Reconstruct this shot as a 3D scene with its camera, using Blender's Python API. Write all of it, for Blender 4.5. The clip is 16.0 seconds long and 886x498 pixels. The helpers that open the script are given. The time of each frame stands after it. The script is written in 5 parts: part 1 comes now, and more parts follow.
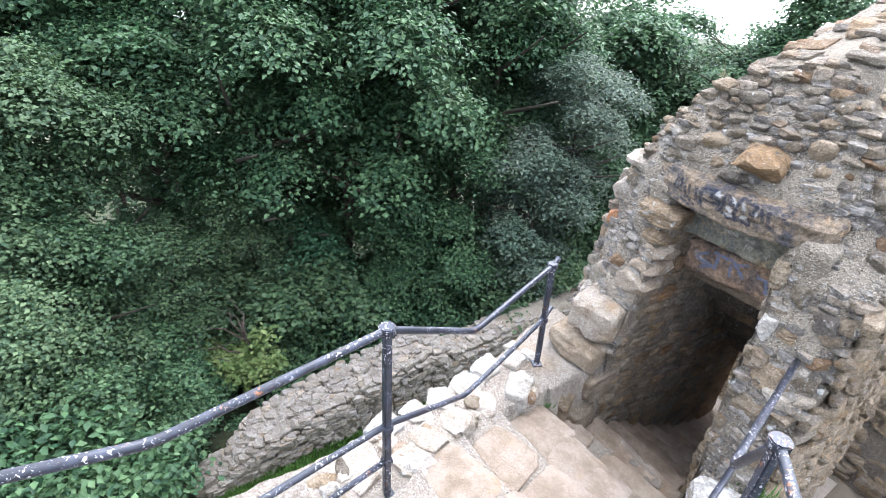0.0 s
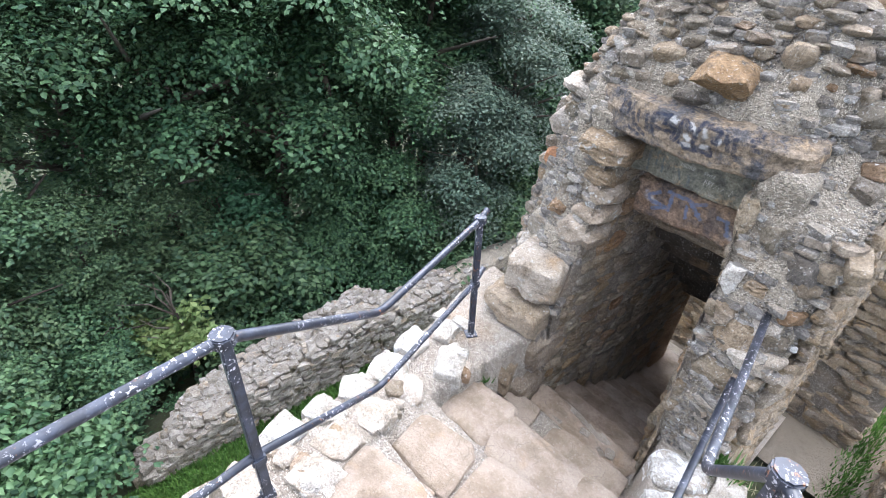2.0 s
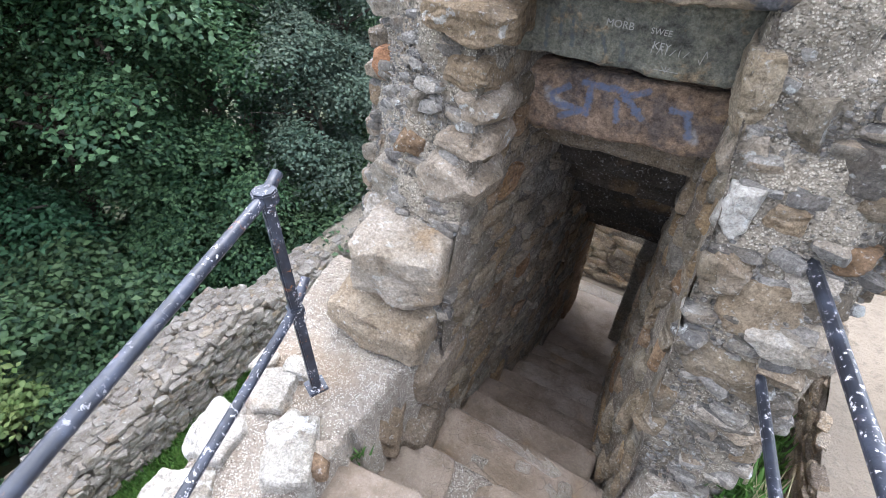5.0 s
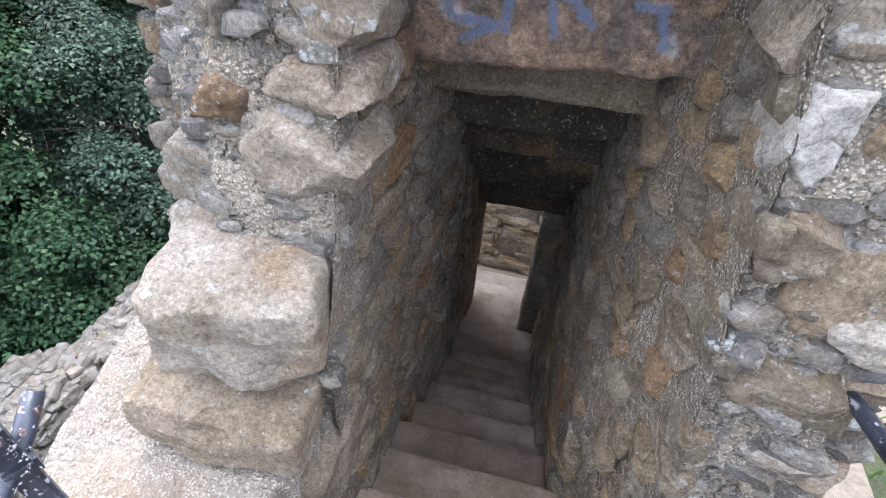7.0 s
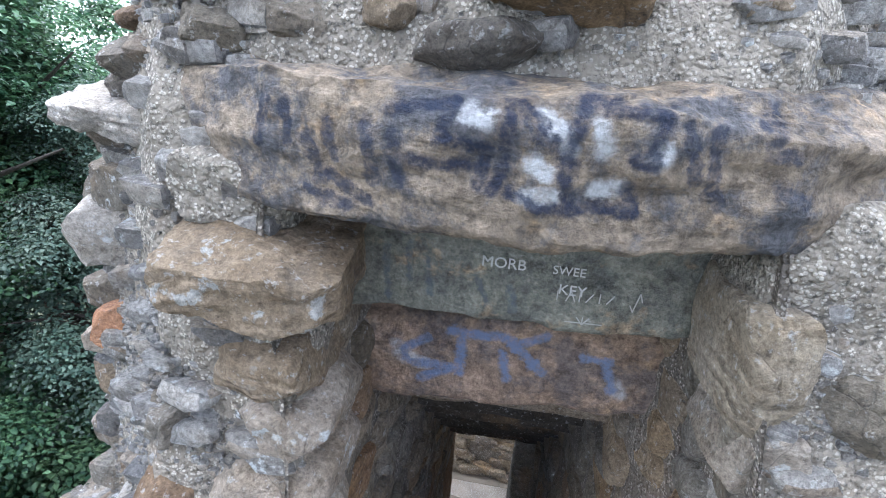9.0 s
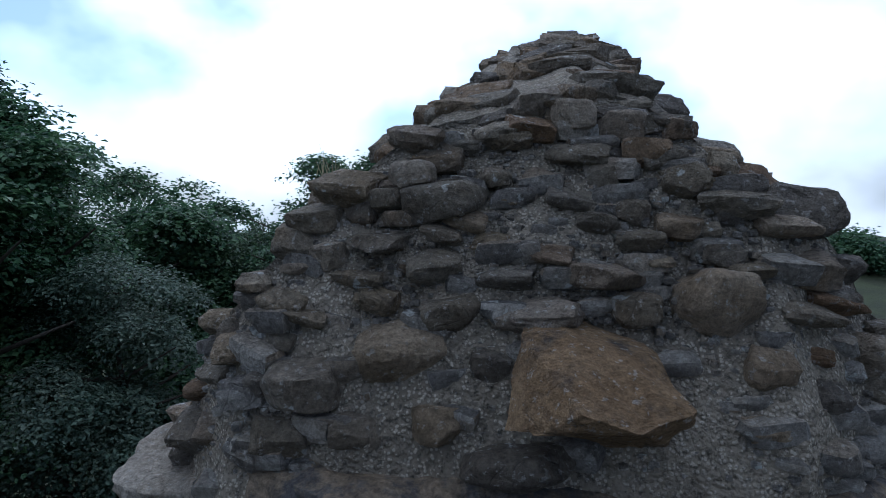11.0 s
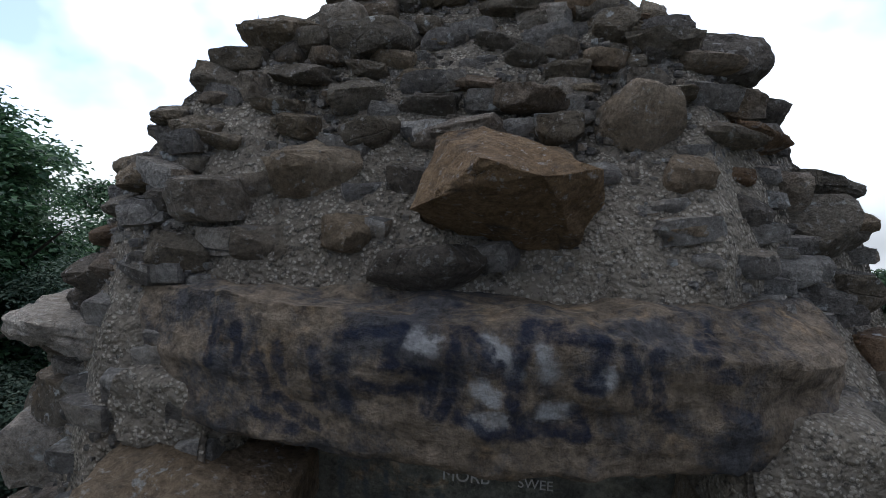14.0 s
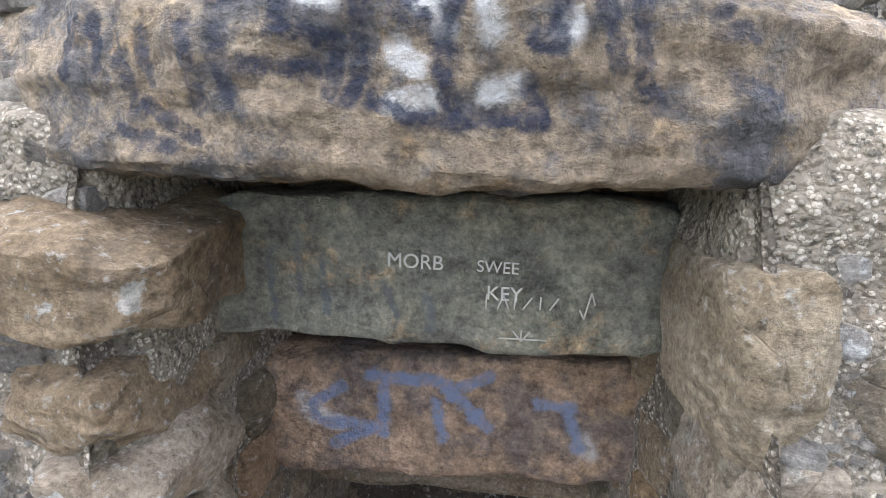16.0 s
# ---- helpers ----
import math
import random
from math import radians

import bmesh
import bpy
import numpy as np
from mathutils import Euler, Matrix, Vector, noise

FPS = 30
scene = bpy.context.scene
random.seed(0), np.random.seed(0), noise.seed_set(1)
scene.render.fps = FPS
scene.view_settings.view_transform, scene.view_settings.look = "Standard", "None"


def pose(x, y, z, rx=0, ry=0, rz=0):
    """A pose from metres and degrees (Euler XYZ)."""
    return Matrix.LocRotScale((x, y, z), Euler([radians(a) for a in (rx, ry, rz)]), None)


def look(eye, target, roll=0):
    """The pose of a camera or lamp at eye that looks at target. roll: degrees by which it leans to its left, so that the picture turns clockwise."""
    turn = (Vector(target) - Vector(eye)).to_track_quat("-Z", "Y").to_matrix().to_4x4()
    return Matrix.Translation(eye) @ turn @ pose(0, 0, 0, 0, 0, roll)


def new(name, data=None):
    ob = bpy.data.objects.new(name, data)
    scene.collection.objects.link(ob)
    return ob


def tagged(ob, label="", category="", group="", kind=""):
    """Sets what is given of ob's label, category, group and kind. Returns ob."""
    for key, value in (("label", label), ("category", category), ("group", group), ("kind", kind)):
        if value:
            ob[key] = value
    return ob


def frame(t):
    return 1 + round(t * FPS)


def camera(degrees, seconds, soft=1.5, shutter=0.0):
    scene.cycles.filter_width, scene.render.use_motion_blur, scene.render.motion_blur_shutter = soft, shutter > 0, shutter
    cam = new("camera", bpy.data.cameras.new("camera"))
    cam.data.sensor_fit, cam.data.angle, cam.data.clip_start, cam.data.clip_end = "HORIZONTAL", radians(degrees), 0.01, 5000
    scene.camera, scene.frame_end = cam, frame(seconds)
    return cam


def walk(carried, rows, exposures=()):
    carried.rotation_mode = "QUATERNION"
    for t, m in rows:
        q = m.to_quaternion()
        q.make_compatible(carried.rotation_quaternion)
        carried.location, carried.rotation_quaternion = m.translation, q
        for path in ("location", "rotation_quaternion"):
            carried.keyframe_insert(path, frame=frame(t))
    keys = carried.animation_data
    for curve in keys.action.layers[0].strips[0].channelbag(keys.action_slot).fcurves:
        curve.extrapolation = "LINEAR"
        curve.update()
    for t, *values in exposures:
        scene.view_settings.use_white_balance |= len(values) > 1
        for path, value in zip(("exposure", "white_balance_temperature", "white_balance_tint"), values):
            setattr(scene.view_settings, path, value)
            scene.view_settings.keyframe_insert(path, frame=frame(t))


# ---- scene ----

# ---- camera ----
cam = camera(82.0, 16.0, 0.55)
PATH = [
    (0, (1.528, -3.778, 3.922), (0.127, -2.797, 2.884), 3.5),
    (0.5, (1.455, -3.709, 3.889), (0.069, -2.749, 2.813), 3.5),
    (1, (1.433, -3.608, 3.902), (0.095, -2.624, 2.788), 3.5),
    (1.5, (1.287, -3.367, 3.731), (0.016, -2.329, 2.589), 3.6),
    (2, (1.160, -3.136, 3.566), (-0.038, -2.064, 2.376), 3.5),
    (2.5, (0.985, -2.956, 3.355), (-0.127, -1.852, 2.112), 3.3),
    (3, (0.798, -2.795, 3.271), (-0.222, -1.623, 2.012), 3.6),
    (3.5, (0.683, -2.610, 3.085), (-0.275, -1.412, 1.802), 3.4),
    (4, (0.644, -2.395, 2.930), (-0.260, -1.200, 1.605), 3.0),
    (4.5, (0.525, -2.237, 2.912), (-0.315, -1.017, 1.568), 2.3),
    (5, (0.421, -1.971, 2.731), (-0.343, -0.675, 1.413), 1.6),
    (5.2, (0.406, -1.914, 2.695), (-0.317, -0.595, 1.377), 1.8),
    (7.3, (0.048, -1.253, 2.179), (-0.213, 0.233, 0.866), 5.0),
    (7.5, (0.102, -1.172, 2.181), (-0.183, 0.301, 0.858), 3.7),
    (8, (0.091, -1.101, 2.349), (-0.156, 0.388, 1.036), 2.9),
    (8.5, (0.061, -1.066, 2.505), (-0.205, 0.582, 1.404), 3.4),
    (9, (0.016, -1.117, 2.631), (-0.256, 0.698, 1.838), 3.8),
    (9.5, (-0.04, -1.132, 2.845), (-0.305, 0.778, 2.311), 3.4),
    (10, (-0.076, -1.116, 3.118), (-0.393, 0.798, 2.632), 1.3),
    (10.2, (-0.105, -1.111, 3.167), (-0.423, 0.815, 2.729), 0.4),
    (12.3, (-0.021, -1.102, 3.009), (-0.31, 0.867, 2.807), 2.0),
    (12.5, (-0.013, -1.106, 2.965), (-0.29, 0.867, 2.785), 2.2),
    (13, (0.014, -1.1, 2.868), (-0.25, 0.875, 2.702), 2.5),
    (13.5, (0.045, -1.107, 2.769), (-0.214, 0.869, 2.607), 2.7),
    (14, (0.056, -1.097, 2.723), (-0.196, 0.879, 2.545), 2.8),
    (14.5, (0.063, -1.094, 2.699), (-0.184, 0.881, 2.498), 2.8),
    (15, (0.097, -1.068, 2.569), (-0.167, 0.904, 2.358), 3.2),
    (15.5, (0.150, -1.010, 2.425), (-0.140, 0.956, 2.240), 2.6),
    (16, (0.163, -0.932, 2.362), (-0.115, 1.012, 1.982), 2.3),
]
walk(cam, [(t, look(eye, target, roll)) for t, eye, target, roll in PATH],
     exposures=[(0, 1.53, 6300, 13), (5.2, 1.56, 6300, 13), (7.5, 1.83, 6200, 14), (9, 1.78, 5800, 11), (9.5, 1.58, 5450, 10), (10.2, 0.20, 5450, 9), (12.3, -2.15, 5100, 8), (13, -1.95, 5500, 9), (14, -0.95, 6100, 11), (14.5, -0.30, 6350, 12), (15.2, 0.80, 6750, 13), (15.6, 1.58, 6850, 13), (16, 2.00, 6650, 12)])

# ---- light ----
SUN_AZ, SUN_EL = radians(115), radians(48)      # azimuth from +x towards +y, and height
world = bpy.data.worlds.new("world")
scene.world = world
world.use_nodes = True
wn, wl = world.node_tree.nodes, world.node_tree.links
sky = wn.new("ShaderNodeTexSky")
sky.sky_type, sky.sun_disc = "NISHITA", False
sky.sun_elevation, sky.sun_rotation = SUN_EL, radians(90) - SUN_AZ
sky.air_density, sky.dust_density = 1.0, 1.0
wco = wn.new("ShaderNodeTexCoord")
wmap = wn.new("ShaderNodeMapping")
wmap.inputs["Scale"].default_value = (1.0, 1.0, 1.35)
wnoise = wn.new("ShaderNodeTexNoise")
wnoise.inputs["Scale"].default_value, wnoise.inputs["Detail"].default_value, wnoise.inputs["Roughness"].default_value = 2.3, 5.0, 0.45
wramp = wn.new("ShaderNodeValToRGB")
wramp.color_ramp.elements[0].position, wramp.color_ramp.elements[1].position = 0.395, 0.625
wramp.color_ramp.elements[0].color = (0.12, 0.12, 0.12, 1)
wmix = wn.new("ShaderNodeMixRGB")
wl.new(wco.outputs["Generated"], wmap.inputs["Vector"])
wl.new(wmap.outputs["Vector"], wnoise.inputs["Vector"])
wl.new(wnoise.outputs["Fac"], wramp.inputs["Fac"])
wl.new(wramp.outputs["Color"], wmix.inputs["Fac"])
# cloud is brighter round the hidden sun
wdot = wn.new("ShaderNodeVectorMath")
wdot.operation = "DOT_PRODUCT"
wdot.inputs[1].default_value = (math.cos(SUN_AZ) * math.cos(SUN_EL), math.sin(SUN_AZ) * math.cos(SUN_EL), math.sin(SUN_EL))
wglow = wn.new("ShaderNodeMapRange")
wglow.inputs["From Min"].default_value, wglow.inputs["To Min"].default_value, wglow.inputs["To Max"].default_value = -1.0, 0.0, 1.0
wpow = wn.new("ShaderNodeMath")
wpow.operation = "POWER"
wpow.inputs[1].default_value = 2.0
wamp = wn.new("ShaderNodeMath")
wamp.operation = "MULTIPLY_ADD"
wamp.inputs[1].default_value, wamp.inputs[2].default_value = 3.5, 0.18
wgain = wn.new("ShaderNodeVectorMath")
wgain.operation = "SCALE"
wgain.inputs[0].default_value = (11.4, 11.8, 12.2)
wl.new(wco.outputs["Generated"], wdot.inputs[0])
wl.new(wdot.outputs["Value"], wglow.inputs["Value"])
wl.new(wglow.outputs["Result"], wpow.inputs[0])
wl.new(wpow.outputs[0], wamp.inputs[0])
wl.new(wamp.outputs[0], wgain.inputs["Scale"])
wl.new(wgain.outputs[0], wmix.inputs["Color2"])
wblue = wn.new("ShaderNodeMixRGB")
wblue.blend_type = "MULTIPLY"
wblue.inputs["Fac"].default_value, wblue.inputs["Color2"].default_value = 1.0, (1.1, 1.35, 1.85, 1)
wl.new(sky.outputs["Color"], wblue.inputs["Color1"])
wl.new(wblue.outputs["Color"], wmix.inputs["Color1"])
wl.new(wmix.outputs["Color"], wn["Background"].inputs["Color"])
wn["Background"].inputs["Strength"].default_value = 0.15
sun = new("sun", bpy.data.lights.new("sun", "SUN"))
sun.data.energy, sun.data.angle, sun.data.color = 1.4, radians(14), (1.0, 0.96, 0.9)
sun.matrix_world = look((math.cos(SUN_AZ) * 30, math.sin(SUN_AZ) * 30, math.tan(SUN_EL) * 30), (0, 0, 0))


# ---- materials ----
def mat(name, rough=0.9, metal=0.0):
    m = bpy.data.materials.new(name)
    m.use_nodes = True
    b = m.node_tree.nodes["Principled BSDF"]
    b.inputs["Roughness"].default_value, b.inputs["Metallic"].default_value = rough, metal
    b.inputs["Specular IOR Level"].default_value = 0.25
    return m


class Net:
    """Short hand for the nodes of one material."""

    def __init__(self, m):
        self.n, self.l, self.b = m.node_tree.nodes, m.node_tree.links, m.node_tree.nodes["Principled BSDF"]
        geo, info = self.n.new("ShaderNodeNewGeometry"), self.n.new("ShaderNodeObjectInfo")
        self.pos, self.rand, self.island = geo.outputs["Position"], info.outputs["Random"], geo.outputs["Random Per Island"]
        self.normal = geo.outputs["Normal"]

    def put(self, sock, v):
        if hasattr(v, "node"):
            self.l.new(v, sock)
        else:
            sock.default_value = v

    def math(self, op, a, b=0.0, clamp=False):
        n = self.n.new("ShaderNodeMath")
        n.operation, n.use_clamp = op, clamp
        self.put(n.inputs[0], a)
        self.put(n.inputs[1], b)
        return n.outputs[0]

    def noise(self, scale, detail=4.0, rough=0.6, vec=None):
        n = self.n.new("ShaderNodeTexNoise")
        n.inputs["Scale"].default_value, n.inputs["Detail"].default_value, n.inputs["Roughness"].default_value = scale, detail, rough
        self.l.new(vec or self.pos, n.inputs["Vector"])
        return n.outputs["Fac"]

    def n_color(self, scale, vec):
        n = self.n.new("ShaderNodeTexNoise")
        n.inputs["Scale"].default_value = scale
        self.l.new(vec, n.inputs["Vector"])
        return n.outputs["Color"]

    def cells(self, scale, vec=None, feature="F1"):
        n = self.n.new("ShaderNodeTexVoronoi")
        n.feature = feature
        n.inputs["Scale"].default_value = scale
        self.l.new(vec or self.pos, n.inputs["Vector"])
        return n.outputs

    def ramp(self, fac, *stops):
        n = self.n.new("ShaderNodeValToRGB")
        els = n.color_ramp.elements
        while len(els) < len(stops):
            els.new(0.5)
        for e, (p, c) in zip(els, stops):
            e.position, e.color = p, (*c, 1) if len(c) == 3 else c
        self.l.new(fac, n.inputs["Fac"])
        return n.outputs["Color"]

    def step(self, v, lo, hi):
        n = self.n.new("ShaderNodeMapRange")
        n.interpolation_type = "SMOOTHSTEP"
        self.put(n.inputs["Value"], v)
        n.inputs["From Min"].default_value, n.inputs["From Max"].default_value = lo, hi
        return n.outputs["Result"]

    def mix(self, fac, a, b, mode="MIX"):
        n = self.n.new("ShaderNodeMixRGB")
        n.blend_type = mode
        self.put(n.inputs["Fac"], fac)
        for s, v in ((n.inputs["Color1"], a), (n.inputs["Color2"], b)):
            self.put(s, (*v, 1) if isinstance(v, tuple) and len(v) == 3 else v)
        return n.outputs["Color"]

    def bump(self, height, dist, strength=1.0, after=None):
        n = self.n.new("ShaderNodeBump")
        n.inputs["Distance"].default_value, n.inputs["Strength"].default_value = dist, strength
        self.l.new(height, n.inputs["Height"])
        if after:
            self.l.new(after, n.inputs["Normal"])
        return n.outputs["Normal"]

    def shift(self, k=7.0):
        """The position, moved by a random amount for each object."""
        n = self.n.new("ShaderNodeVectorMath")
        n.operation = "ADD"
        c = self.n.new("ShaderNodeCombineXYZ")
        for s, f in zip(c.inputs, (k, k * 1.7, k * 0.6)):
            self.l.new(self.math("MULTIPLY", self.rand, f), s)
        self.l.new(self.pos, n.inputs[0])
        self.l.new(c.outputs[0], n.inputs[1])
        return n.outputs[0]

    def out(self, color, normal=None, rough=None):
        self.l.new(color, self.b.inputs["Base Color"])
        if normal:
            self.l.new(normal, self.b.inputs["Normal"])
        if rough:
            self.l.new(rough, self.b.inputs["Roughness"])


def stone_material(name, stops, lichen=0.62, lichen_col=(0.62, 0.62, 0.58), island=False, bed=0.0, dark=0.35, grain=1.0):
    """Weathered sandstone: each block its own tone, with blotches, pits and pale lichen."""
    m = mat(name, 0.92)
    k = Net(m)
    v = k.shift()
    tone = k.ramp(k.island if island else k.rand, *stops)
    blot = k.noise(5.0, 5, 0.65, v)
    col = k.mix(k.step(blot, 0.35, 0.7), tone, k.mix(1.0, tone, (0.62, 0.58, 0.52), "MULTIPLY"))
    rust = k.noise(3.1, 3, 0.6, v)
    col = k.mix(k.math("MULTIPLY", k.step(rust, 0.58, 0.75), 0.45), col, (0.36, 0.22, 0.1))
    soot = k.noise(7.0, 6, 0.7, v)
    col = k.mix(k.math("MULTIPLY", k.step(soot, 0.52, 0.7), dark), col, (0.07, 0.065, 0.06))
    speck = k.noise(90.0, 3, 0.7, v)
    col = k.mix(0.35 * grain, col, k.ramp(speck, (0.25, (0.25, 0.25, 0.25)), (0.75, (1, 1, 1))), "OVERLAY")
    lic = k.math("MULTIPLY", k.step(k.noise(16.0, 5, 0.6, v), lichen, lichen + 0.05), k.step(k.noise(2.6, 2, 0.5, v), 0.42, 0.56))
    col = k.mix(k.math("MULTIPLY", lic, 0.85), col, lichen_col)
    fine = k.noise(45.0, 5, 0.75, v)
    col = k.mix(k.math("MULTIPLY", k.step(fine, 0.54, 0.62), 0.55 * grain), col, k.mix(1.0, col, (0.35, 0.33, 0.31), "MULTIPLY"))
    col = k.mix(k.math("MULTIPLY", k.step(k.noise(52.0, 4, 0.7, v), 0.58, 0.66), 0.45 * grain), col, (0.6, 0.57, 0.52))
    col = k.mix(0.5 * grain, col, k.ramp(k.noise(85.0, 6, 0.85, v), (0.34, (0.04, 0.04, 0.04)), (0.66, (0.97, 0.97, 0.97))), "OVERLAY")
    crack = k.cells(11.0, k.mix(0.12, v, k.n_color(6.0, v), "ADD"), "DISTANCE_TO_EDGE")["Distance"]
    cr = k.math("MULTIPLY", k.math("SUBTRACT", 1.0, k.step(crack, 0.0, 0.03)), k.step(k.noise(4.0, 2, 0.5, v), 0.52, 0.62))
    col = k.mix(k.math("MULTIPLY", cr, 0.3), col, (0.05, 0.045, 0.04))
    h = k.math("ADD", k.math("MULTIPLY", k.noise(16.0, 9, 0.82, v), 0.8), k.math("MULTIPLY", fine, 0.75))
    h = k.math("SUBTRACT", h, k.math("MULTIPLY", cr, 0.15))
    if bed:
        w = k.n.new("ShaderNodeTexWave")
        w.bands_direction = "Z"
        w.inputs["Scale"].default_value, w.inputs["Distortion"].default_value, w.inputs["Detail"].default_value = bed, 9.0, 3.0
        k.l.new(v, w.inputs["Vector"])
        h = k.math("ADD", h, k.math("MULTIPLY", w.outputs["Fac"], 0.35))
    k.out(col, k.bump(h, 0.05 * min(1.0, grain + 0.15), 1.0))
    return m


def mortar_material(name, base, pale, dark, scale=1.0):
    """Coarse lime mortar full of pebbles and grit."""
    m = mat(name, 0.95)
    k = Net(m)
    big = k.noise(3.0, 4, 0.6)
    col = k.mix(k.step(big, 0.35, 0.65), base, tuple(c * 0.72 for c in base))
    c1, c2 = k.cells(120 * scale), k.cells(55 * scale)
    fleck = k.math("MULTIPLY", k.step(k.noise(30 * scale, 3, 0.7), 0.44, 0.52), k.math("LESS_THAN", c1["Distance"], 0.42))
    col = k.mix(fleck, col, pale)
    pit = k.step(k.noise(55 * scale, 4, 0.75), 0.52, 0.66)
    col = k.mix(k.math("MULTIPLY", pit, 0.75), col, dark)
    col = k.mix(k.math("MULTIPLY", k.step(k.noise(1.6, 3, 0.6), 0.55, 0.7), 0.4), col, (0.3, 0.21, 0.13))
    h = k.math("SUBTRACT", k.math("ADD", k.math("MULTIPLY", c2["Distance"], -0.6), k.noise(45 * scale, 5, 0.75)), k.math("MULTIPLY", c1["Distance"], 0.4))
    k.out(col, k.bump(h, 0.035, 1.0))
    return m


GREYS = ((0.0, (0.20, 0.175, 0.14)), (0.25, (0.27, 0.225, 0.165)), (0.5, (0.16, 0.14, 0.12)), (0.7, (0.30, 0.24, 0.165)), (0.85, (0.26, 0.165, 0.095)), (1.0, (0.32, 0.285, 0.235)))
WARM = ((0.0, (0.34, 0.28, 0.215)), (0.3, (0.27, 0.22, 0.17)), (0.55, (0.38, 0.30, 0.21)), (0.8, (0.3, 0.225, 0.15)), (1.0, (0.41, 0.35, 0.28)))
PALE = ((0.0, (0.52, 0.47, 0.40)), (0.4, (0.46, 0.39, 0.32)), (0.7, (0.58, 0.54, 0.48)), (1.0, (0.43, 0.37, 0.3)))
M_STONE = stone_material("rubble_stone", GREYS, bed=3.0)
M_WARM = stone_material("warm_sandstone", WARM, bed=3.0, dark=0.2, lichen=0.66)
M_PALE = stone_material("pale_stone", PALE, lichen=0.58, lichen_col=(0.6, 0.59, 0.55), dark=0.22)
M_WHITE = stone_material("limewashed_stone", ((0.0, (0.42, 0.39, 0.34)), (1.0, (0.51, 0.485, 0.445))), lichen=0.5, lichen_col=(0.72, 0.71, 0.68), dark=0.15)
M_ORANGE = stone_material("orange_stone", ((0.0, (0.42, 0.2, 0.1)), (1.0, (0.45, 0.24, 0.13))), dark=0.1, lichen=0.7)
M_OCHRE = stone_material("brown_layered_stone", ((0.0, (0.33, 0.245, 0.16)), (1.0, (0.30, 0.22, 0.14))), dark=0.45, lichen=0.6, lichen_col=(0.5, 0.48, 0.43), bed=8.0)
M_PASS = stone_material("passage_stone", ((0.0, (0.34, 0.27, 0.19)), (0.3, (0.23, 0.195, 0.145)), (0.5, (0.38, 0.265, 0.15)), (0.7, (0.25, 0.225, 0.185)), (0.88, (0.35, 0.295, 0.215)), (1.0, (0.33, 0.2, 0.11))), lichen=0.75, bed=5.0, dark=0.4)
M_RUBBLE = stone_material("curtain_rubble", ((0.0, (0.235, 0.21, 0.175)), (0.35, (0.28, 0.255, 0.22)), (0.6, (0.25, 0.22, 0.185)), (0.85, (0.33, 0.305, 0.27)), (1.0, (0.35, 0.29, 0.22))), lichen=0.62, lichen_col=(0.62, 0.61, 0.56), dark=0.25)
M_TREAD = stone_material("worn_tread", ((0.0, (0.31, 0.25, 0.195)), (0.5, (0.28, 0.225, 0.175)), (1.0, (0.335, 0.275, 0.22))), lichen=0.72, dark=0.06, grain=0.3)
M_WET = stone_material("damp_tread", ((0.0, (0.43, 0.335, 0.25)), (1.0, (0.48, 0.38, 0.29))), lichen=0.7, dark=0.1, grain=0.3)
M_MORTAR = mortar_material("lime_mortar", (0.33, 0.28, 0.215), (0.50, 0.44, 0.355), (0.065, 0.058, 0.048))
M_LIME = mortar_material("pale_mortar", (0.33, 0.28, 0.225), (0.50, 0.46, 0.40), (0.15, 0.13, 0.11))
M_SAND = mortar_material("sandy_joint", (0.50, 0.42, 0.335), (0.6, 0.54, 0.47), (0.34, 0.28, 0.22), 1.5)
M_DARKMORTAR = mortar_material("earth_mortar", (0.24, 0.20, 0.155), (0.44, 0.38, 0.31), (0.1, 0.085, 0.07))


